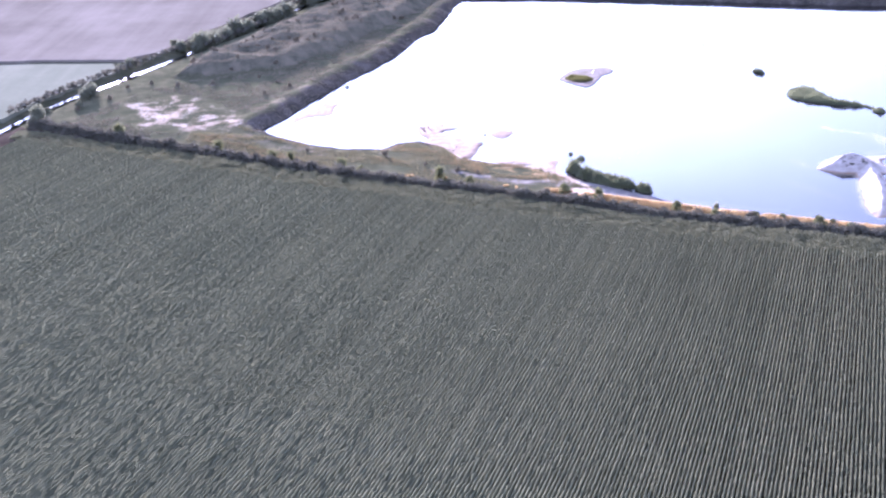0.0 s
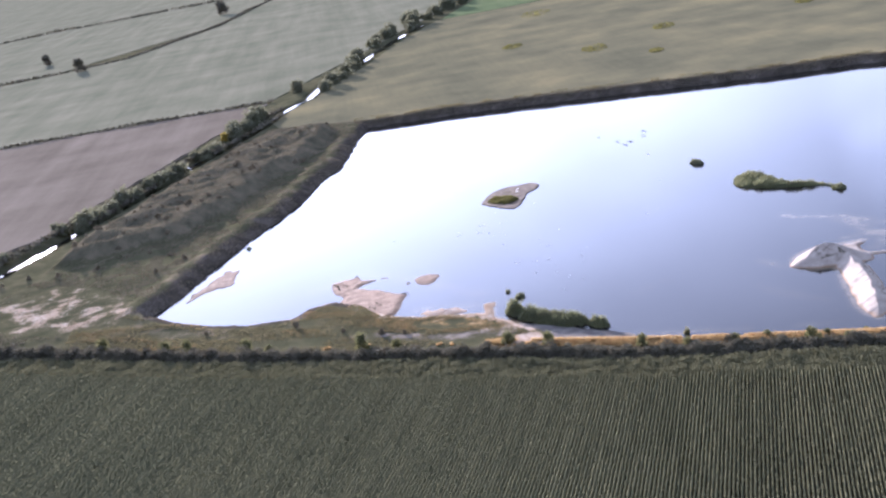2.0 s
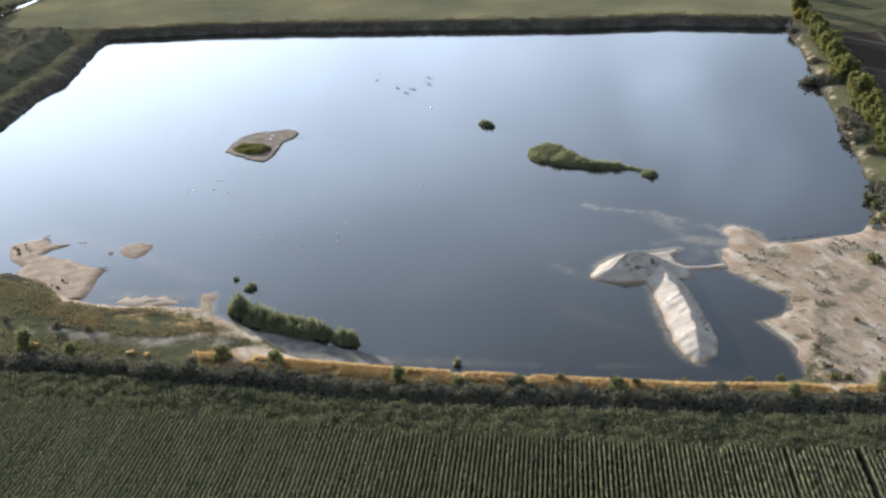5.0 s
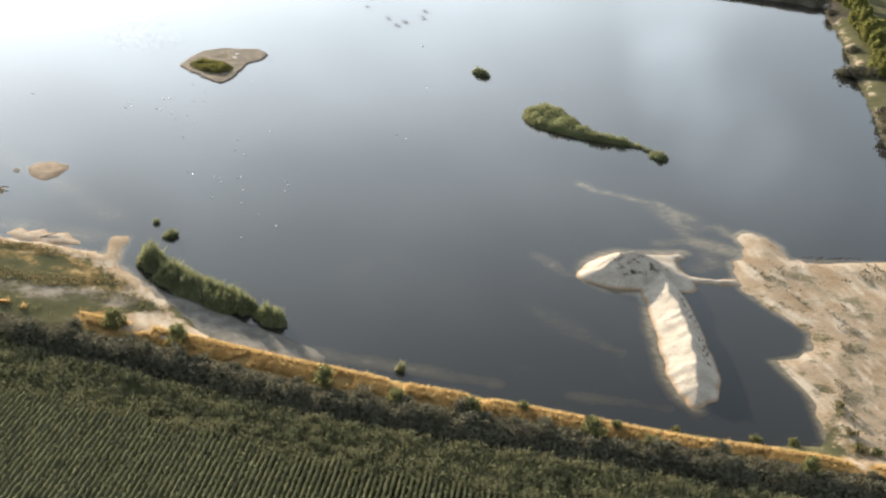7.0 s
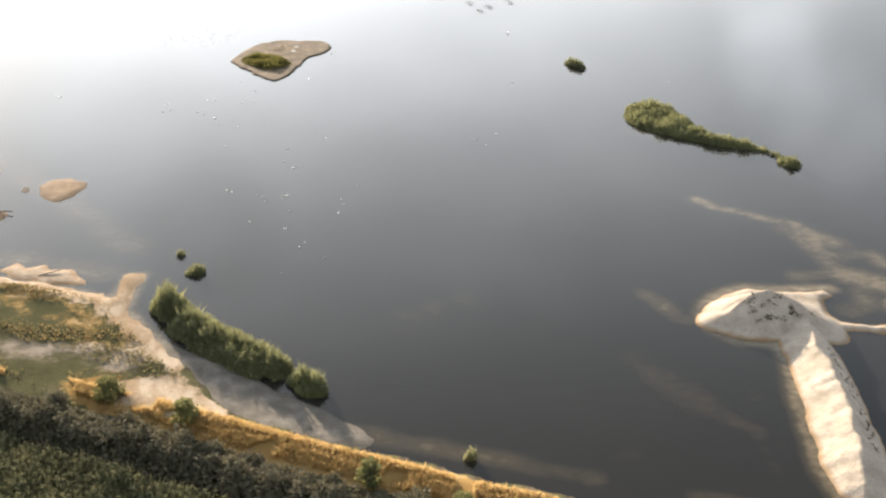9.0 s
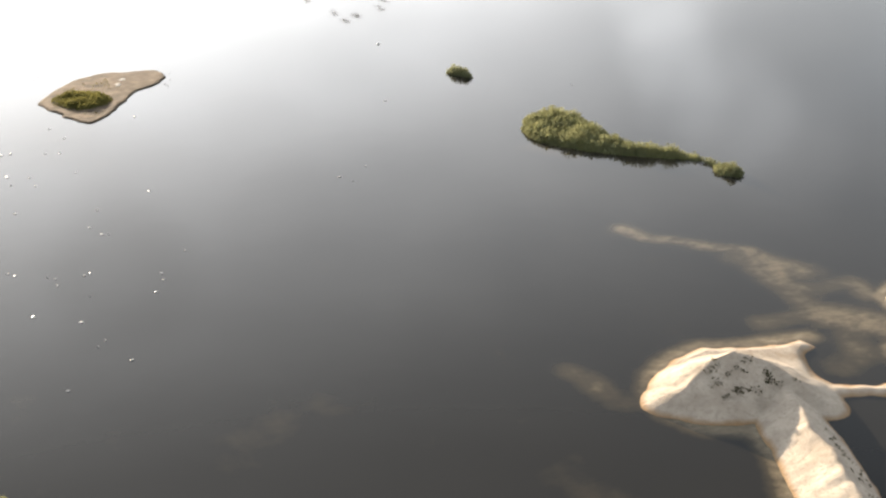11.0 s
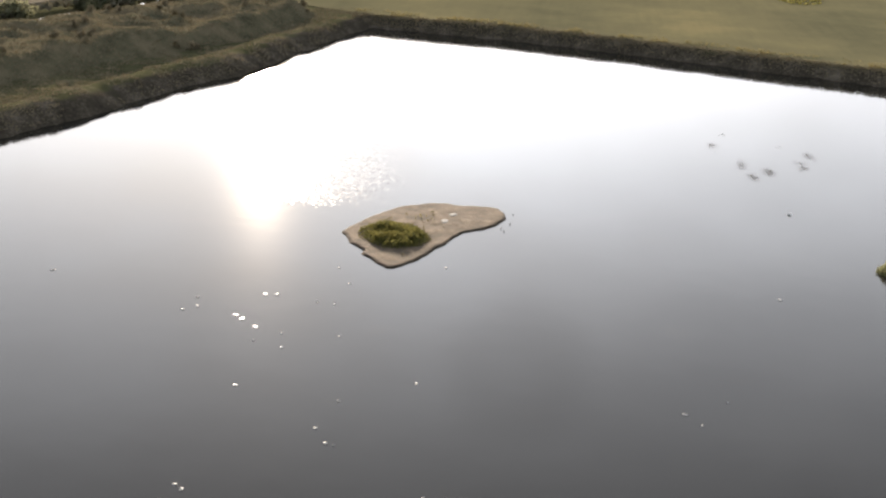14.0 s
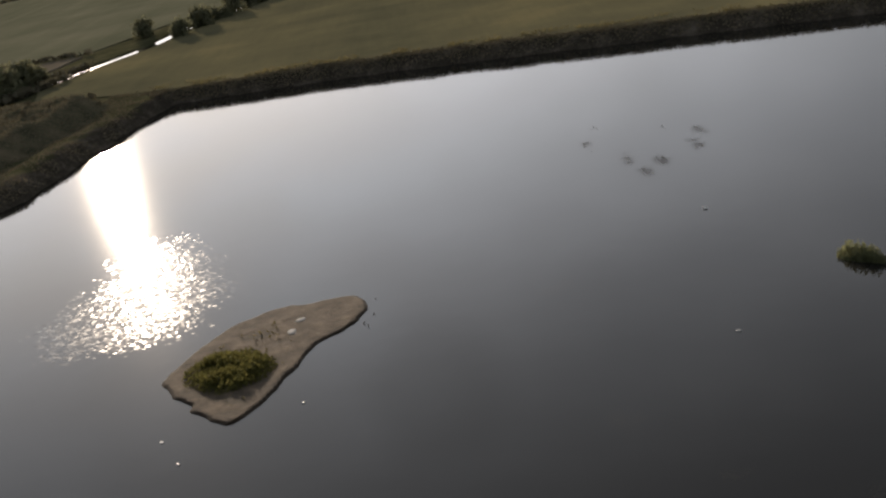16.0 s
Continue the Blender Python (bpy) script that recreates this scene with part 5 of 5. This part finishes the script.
fx, fy = 8 + 188 * t, np.interp(8 + 188 * t, [8, 41, 62, 109, 139, 170, 196], [469, 462.5, 455, 434.5, 421, 411.5, 394]) + 1.5 + np.abs(rng.normal(0, 2.6, 14000))
keep = wave(fx, fy, 3.2, 22) > -0.1
cover("rough_grass", fx[keep], fy[keep], 0.24, WEEDY, "olive tufts where the meadow meets the far bank", 508, 0.38)
gx, gy = spread(SAND_FLAT, 9000, 77)
ok = (wave(gx, gy * 0.35, 1.5, 12) + 0.5 * wave(gx, gy, 0.8, 13) > 0.75) & (to_poly(gx, gy, LAKE) > 1.2)
grass("rough_grass", gx[ok], gy[ok], 0.28, 0.2, SCRUB, "sparse dry weeds on the sand flat", 505)

along = rng.uniform(0, 1, 2400) ** 1.2
gx, gy = 94.2 + 3.0 * along + rng.normal(0, 0.45, 2400), 201.5 + 9.5 * along + rng.normal(0, 0.4, 2400)
ok = wave(gx, gy, 1.1, 31) > 0.25
gx, gy = gx[ok], gy[ok]
cover("scrub", gx, gy, 0.17, WEEDY, "ragged olive scrub along the sand flat's edge", 509, 0.28)
gx, gy = spread(SAND_FLAT, 26000, 79)
gd = to_poly(gx, gy, LAKE)
ok = (gd > 3.2) & (gd < 6.2) & (gy < 243) & (wave(gx, gy * 0.5, 1.3, 43) + 0.6 * wave(gx, gy, 0.6, 44) > 0.55)
cover("scrub", gx[ok], gy[ok], 0.15, SCRUB, "brown weed line along the sand flat's wet margin", 513, 0.16)
gx, gy = rng.normal(114.6, 1.5, 700), rng.normal(218.6, 0.9, 700)
cover("scrub", gx, gy, 0.17, WEEDY, "low green scrub patch on the sand flat", 512, 0.3)

# ---------------------------------------------------------------- the crop
ROW_DIR = np.array([0.3420, 0.9397])
ROW_SIDE = np.array([0.9397, -0.3420])


def crop_row(u, seed):
    """One row of tall crop from the field's south end to its headland."""
    r = np.random.default_rng(seed)
    # the row meets the headland where it comes within 10 m of the field's edge
    s = np.arange(40, 330, 0.5)
    px, py = ROW_SIDE[0] * u + ROW_DIR[0] * s, ROW_SIDE[1] * u + ROW_DIR[1] * s
    gap = np.interp(px, [p[0] for p in FIELD_EDGE], [p[1] for p in FIELD_EDGE]) - py
    canal = to_line(px, py, CANAL)
    ok = (gap > 7.6 + 0.5 * math.sin(u * 0.7) + 0.5 * math.sin(u * 2.3)) & (py > 92) & (canal > 8) & (px > -140)
    if ok.sum() < 12:
        return None
    s0, s1 = s[ok].min(), s[ok].max()
    near = max(s0, s1 - 45)
    s = np.concatenate([np.arange(s0, near, 0.85), np.arange(near, s1, 0.45)])
    s = s + r.normal(0, 0.08, len(s))
    n = len(s)
    side = u + r.normal(0, 0.018, n)
    px, py = ROW_SIDE[0] * side + ROW_DIR[0] * s, ROW_SIDE[1] * side + ROW_DIR[1] * s
    weak = 1 - 0.5 * (wave(px, py, 3.0, 14) > 0.95)
    tall = (1.42 + 0.06 * r.normal(size=n) + 0.16 * fbm(px, py, 18, 15)) * weak
    half = (0.145 + 0.012 * r.normal(size=n)) * weak
    z0 = 0.65
    v = np.empty((n * 4, 3))
    for k, (off, up) in enumerate(((-1.0, 0.12), (-0.6, 0.88), (0.6, 0.9), (1.0, 0.12))):
        w = off * half + r.normal(0, 0.022, n)
        v[k::4] = np.stack([px + ROW_SIDE[0] * w, py + ROW_SIDE[1] * w, z0 + tall * up + r.normal(0, 0.06, n)], 1)
    k = np.arange(n - 1) * 4
    f = np.concatenate([np.stack([k + o, k + o + 4, k + o + 5, k + o + 1], 1) for o in range(3)])
    # arching leaves, thickest near the headland
    m = int((s1 - near) / (0.07 if -95 < u < 5 else 0.14))
    q = np.concatenate([np.maximum(s0, s1 - 85 * r.random(2 * m) ** 1.35), r.uniform(s0, max(near, s0 + 1), int((near - s0) / 0.8))])
    off = u + r.normal(0, 0.075, len(q))
    gx, gy = ROW_SIDE[0] * off + ROW_DIR[0] * q, ROW_SIDE[1] * off + ROW_DIR[1] * q
    thin = (wave(gx, gy, 3.0, 14) < 0.95) | (r.random(len(gx)) < 0.5)
    p = np.stack([gx, gy, z0 + 1.38 * r.uniform(0.55, 1.1, len(q))], 1)[thin]
    return joined([(v, f), quads_leaves(p, 0.1, seed + 7, 2.6, 0.45)])


field_top = new("crop_field")
tagged(field_top, "large field of tall green crop in straight rows", "crop field", kind="stuff")
u, seed, rest = 84.0, 1000, []
made = 0
while u > -192:
    got = crop_row(u, seed)
    if got is not None:
        if made < 290:
            part("crop_row", raw_mesh("crop_row", *got, LEAF_CROP), field_top)
            made += 1
        else:
            rest.append(got)
    lane = 0.55 if abs(u - 18.4) < 0.26 else 0.22 if abs(u - 10.6) < 0.26 else 0.0
    u -= 0.505 + lane
    seed += 1
if rest:
    tagged(part("crop_rows", raw_mesh("crop_rows", *joined(rest), LEAF_CROP), field_top), kind="stuff")
n = 90000
hx = rng.uniform(-104, 118, n)
hy = np.interp(hx, [p[0] for p in FIELD_EDGE], [p[1] for p in FIELD_EDGE]) - rng.uniform(0.2, 8.2, n)
hb = blades(hx, hy, np.full(n, 0.6), 1.3 + 0.25 * wave(hx, hy, 3.0, 18) + 0.32 * wave(hx, hy, 0.85, 24), 0.13, 510, 0.15)
hl = quads_leaves(np.stack([hx + rng.normal(0, 0.2, n), hy + rng.normal(0, 0.2, n), 0.65 + rng.uniform(0.45, 1.3, n) + 0.2 * wave(hx, hy, 3.0, 18) + 0.3 * wave(hx, hy, 0.85, 24)], 1), 0.12, 511, 2.6, 0.5)
tagged(part("headland_crop", raw_mesh("headland_crop", *joined([hb, hl]), LEAF_HEADLAND), field_top, "dense unrowed crop on the headland"), kind="stuff")


# ---------------------------------------------------------------- far hedges and water
def far_hedge(line, tall, wide, seed, label):
    r = np.random.default_rng(seed)
    pts = []
    for (ax, ay), (bx, by) in zip(line[:-1], line[1:]):
        k = int(math.hypot(bx - ax, by - ay) * 9 / wide)
        q = r.uniform(0, 1, k)
        pts.append(np.stack([ax + (bx - ax) * q + r.normal(0, wide * 0.35, k), ay + (by - ay) * q + r.normal(0, wide * 0.35, k), 2.3 + tall * r.uniform(0, 1, k)], 1))
    p = np.concatenate(pts)
    p[:, 2] += 0.5 * tall * wave(p[:, 0], p[:, 1], 25, seed)
    v, f = quads_leaves(p, wide * 0.55, seed)
    tagged(new("far_hedge", raw_mesh("far_hedge", v, f, LEAF_HEDGE)), label, "hedge", "far hedges", "stuff")


far_hedge([(-420, 602), (-118, 574), (-70, 568), (-24, 560)], 0.9, 1.8, 601, "dark ditch growth between two fields")
far_hedge([(-620, 828), (-180, 889), (-135, 908), (-82, 1052), (-42, 1280)], 1.2, 2.6, 602, "low dark hedge line across farmland")
far_hedge([(-600, 1250), (-283, 1401), (-42, 1420)], 1.6, 3.5, 603, "distant broken hedge line")
far_hedge([(-38, 1288), (67, 1172), (230, 1285)], 1.0, 2.5, 604, "ragged edge of a ploughed strip")
far_hedge([(px - 3.8, py) for px, py in CANAL[3:13]], 1.0, 1.8, 605, "scrubby growth along the canal's far bank")
far_hedge([(-73.5, 385), (-63, 411), (-53, 437)], 0.9, 1.6, 606, "dense weeds along the canal's near bank")
far_hedge([(-42.5, 460), (-31.5, 484), (-21.5, 508), (-18.5, 517)], 1.1, 1.8, 607, "tall weeds along the canal's near bank")
for k, (px, py, wide) in enumerate(((118, 706, 9.0), (112, 537, 6.0), (149, 563, 5.5), (210, 556, 4.0), (128, 500, 3.0), (86, 590, 5.0))):
    ang, rad = rng.uniform(0, 6.28, 260), wide * np.sqrt(rng.uniform(0.0, 1.0, 260))
    mx, my = px + np.cos(ang) * rad, py + np.sin(ang) * rad * 1.6 + 0.5 * np.cos(ang) * rad
    mv, mf = quads_leaves(np.stack([mx, my, 2.32 + rng.uniform(0, 0.2, 260)], 1), 0.5, 640 + k, 1.8, 0.1)
    tagged(new("grass_patch", raw_mesh("grass_patch", mv, mf, REED_LIT)), "patch of yellowed tall grass in the meadow", "grass", "grass patches in the meadow", "stuff")
pv, pf = ribbon([(-190, 2275), (-150, 2315), (-112, 2352)], 9.0, 2.6, 1.5)
tagged(new("pond_water", raw_mesh("pond_water", pv, pf, WATER, False, {"shallow": np.zeros(len(pv)), "ripple": np.zeros(len(pv))})), "far bright strip of open water", "pond", kind="structure")

# ---------------------------------------------------------------- small things
def stone(name, px, py, pz, sx, sy, sz, seed, mat, label, category, group=""):
    bm = bmesh.new()
    bmesh.ops.create_icosphere(bm, subdivisions=2, radius=1.0)
    for v in bm.verts:
        k = 1 + 0.22 * noise.noise(v.co * 1.7 + Vector((seed * 3.1, 0, 0)))
        v.co = Vector((v.co.x * sx * k, v.co.y * sy * k, v.co.z * sz * k))
    me = bpy.data.meshes.new(name)
    bm.to_mesh(me)
    bm.free()
    me.materials.append(mat)
    ob = new(name, me)
    ob.matrix_basis = pose(px, py, pz, 0, 0, seed * 47)
    return tagged(ob, label, category, group)


stone("flat_stone", 44.5, 336.5, 0.2, 0.55, 0.36, 0.08, 1, STONE, "flat pale stone on the sand island", "stone", "stones on the island")
stone("flat_stone", 43.9, 334.1, 0.2, 0.62, 0.38, 0.08, 2, STONE, "flat pale stone on the sand island", "stone", "stones on the island")
stone("concrete_block", 194.6, 390.0, 0.9, 0.8, 0.9, 0.6, 3, SAND_GREY, "pale concrete block by the far corner", "block")
stone("pale_boulder", 127.2, 244.0, 0.5, 1.0, 0.7, 0.5, 4, SAND_GREY, "pale boulder at the edge of the sand flat", "boulder")
for k, (px, py) in enumerate([(81.4, 346.0)]):
    stone("float", px, py, 0.05, 0.28, 0.2, 0.14, 10 + k, FLOAT, "small white float drifting on the lake", "float", "floats")
hx, hy = spread([(83.0, 240.8), (85.0, 242.2), (87.8, 241.4), (90.0, 239.2), (88.0, 238.6), (85.6, 239.2), (83.8, 239.0)], 26, 88)
wx, wy = np.repeat(hx, 9) + rng.normal(0, 0.2, 26 * 9), np.repeat(hy, 9) + rng.normal(0, 0.14, 26 * 9)
ty = rng.uniform(216, 234, 34)
tx = np.interp(ty, [213.6, 217, 222.3, 229.3, 236], [82.5, 83.7, 85.3, 86.8, 87.9]) + rng.uniform(0.9, 1.9, 34)
wx, wy = np.concatenate([wx, np.repeat(tx, 3) + rng.normal(0, 0.1, 102)]), np.concatenate([wy, np.repeat(ty, 3) + rng.normal(0, 0.1, 102)])
hv, hf = quads_leaves(np.stack([wx, wy, heap(wx, wy) + rng.uniform(0.02, 0.16, len(wx))], 1), 0.12, 520, 2.0, 0.5)
tagged(new("weed_tuft", raw_mesh("weed_tuft", hv, hf, WEED)), "scattered dark weeds on the sand heap's shaded face", "weeds", kind="stuff")

foam = stone("foam_fleck", 38.1, 272.8, 0.02, 0.1, 0.075, 0.05, 21, FOAM, "small white fleck of foam drifting on the lake", "foam", "foam flecks on the lake")
for k, (px, py) in enumerate([(25.0, 304.6), (25.4, 307.6), (26.0, 305.6), (29.7, 304.3), (30.4, 303.6), (32.0, 302.1), (32.6, 299.3), (34.4, 301.2), (35.1, 298.5), (33.5, 291.0), (31.9, 309.7), (30.9, 309.5), (35.7, 308.7), (37.3, 308.4), (37.6, 313.8),
                              (33.8, 276.4), (34.4, 275.9), (41.8, 283.4), (42.4, 283.2), (37.2, 274.8), (37.9, 274.2), (40.3, 274.2), (40.8, 274.6), (36.4, 267.1), (40.8, 269.8), (49.2, 277.5), (46.9, 273.0), (47.0, 271.6), (46.3, 269.2),
                              (40.2, 265.1), (41.5, 260.4), (42.1, 261.4), (39.4, 254.1), (44.0, 257.6), (45.7, 319.9), (66.2, 292.5), (101.5, 318.3), (39.1, 301.6), (41.4, 289.8), (40.7, 285.4), (46.5, 293.8), (76.5, 318.0), (69.5, 295.1), (67.3, 290.9), (35.8, 317.8), (10.6, 311.4)]):
    fleck = copy_thing(foam, Matrix())
    size = 0.75 + 0.16 * (k * 7 % 6)
    fleck.matrix_basis = pose(px, py, 0.02, 0, 0, k * 61) @ Matrix.Diagonal((size * (2.2 if py > 302 and px < 33 else 1.4), size * (1.5 if py > 302 else 1.1), 1, 1))


def stick(p0, p1, thick, label, category="driftwood", group="driftwood sticks"):
    v, f = limb(p0, p1, thick, thick * 0.6, 6)
    return tagged(new("driftwood", raw_mesh("driftwood", v, f, BARK, True)), label, category, group)


stick((15.7, 254.6, 0.1), (17.8, 255.5, 0.3), 0.07, "dark driftwood log on the pale spit")
stick((9.2, 270.6, 0.15), (10.8, 270.4, 0.3), 0.1, "dark driftwood log at the sandbar's rim")
stick((0.4, 288.0, 0.1), (1.4, 289.0, 0.35), 0.1, "dark driftwood log at the sandbar's rim")
for k in range(9):
    px, py = 110.4 + 0.9 * k + 0.3 * (k % 3), 244.7 - 0.08 * k + 0.2 * (k % 2)
    stick((px, py, 0.15), (px + 0.9, py + 0.25 - 0.2 * (k % 3), 0.32), 0.08, "reddish-dark drift log on the sand flat's rim")
for k, (px, py) in enumerate([(49.6, 338.0), (50.1, 336.6), (49.8, 333.2), (50.3, 332.4), (50.8, 338.6), (50.6, 335.0)]):
    stick((px, py, -0.2), (px + 0.1 * (k % 3), py + 0.08, 0.1 + 0.04 * (k % 4)), 0.05, "short dark stake standing in the shallows", "stake", "stakes off the island")

# ---------------------------------------------------------------- from the plan's units to metres
for ob in list(scene.objects):
    if ob.parent is None and ob.type in {"MESH", "EMPTY"}:
        ob.matrix_basis = Matrix.Scale(UNIT, 4) @ ob.matrix_basis
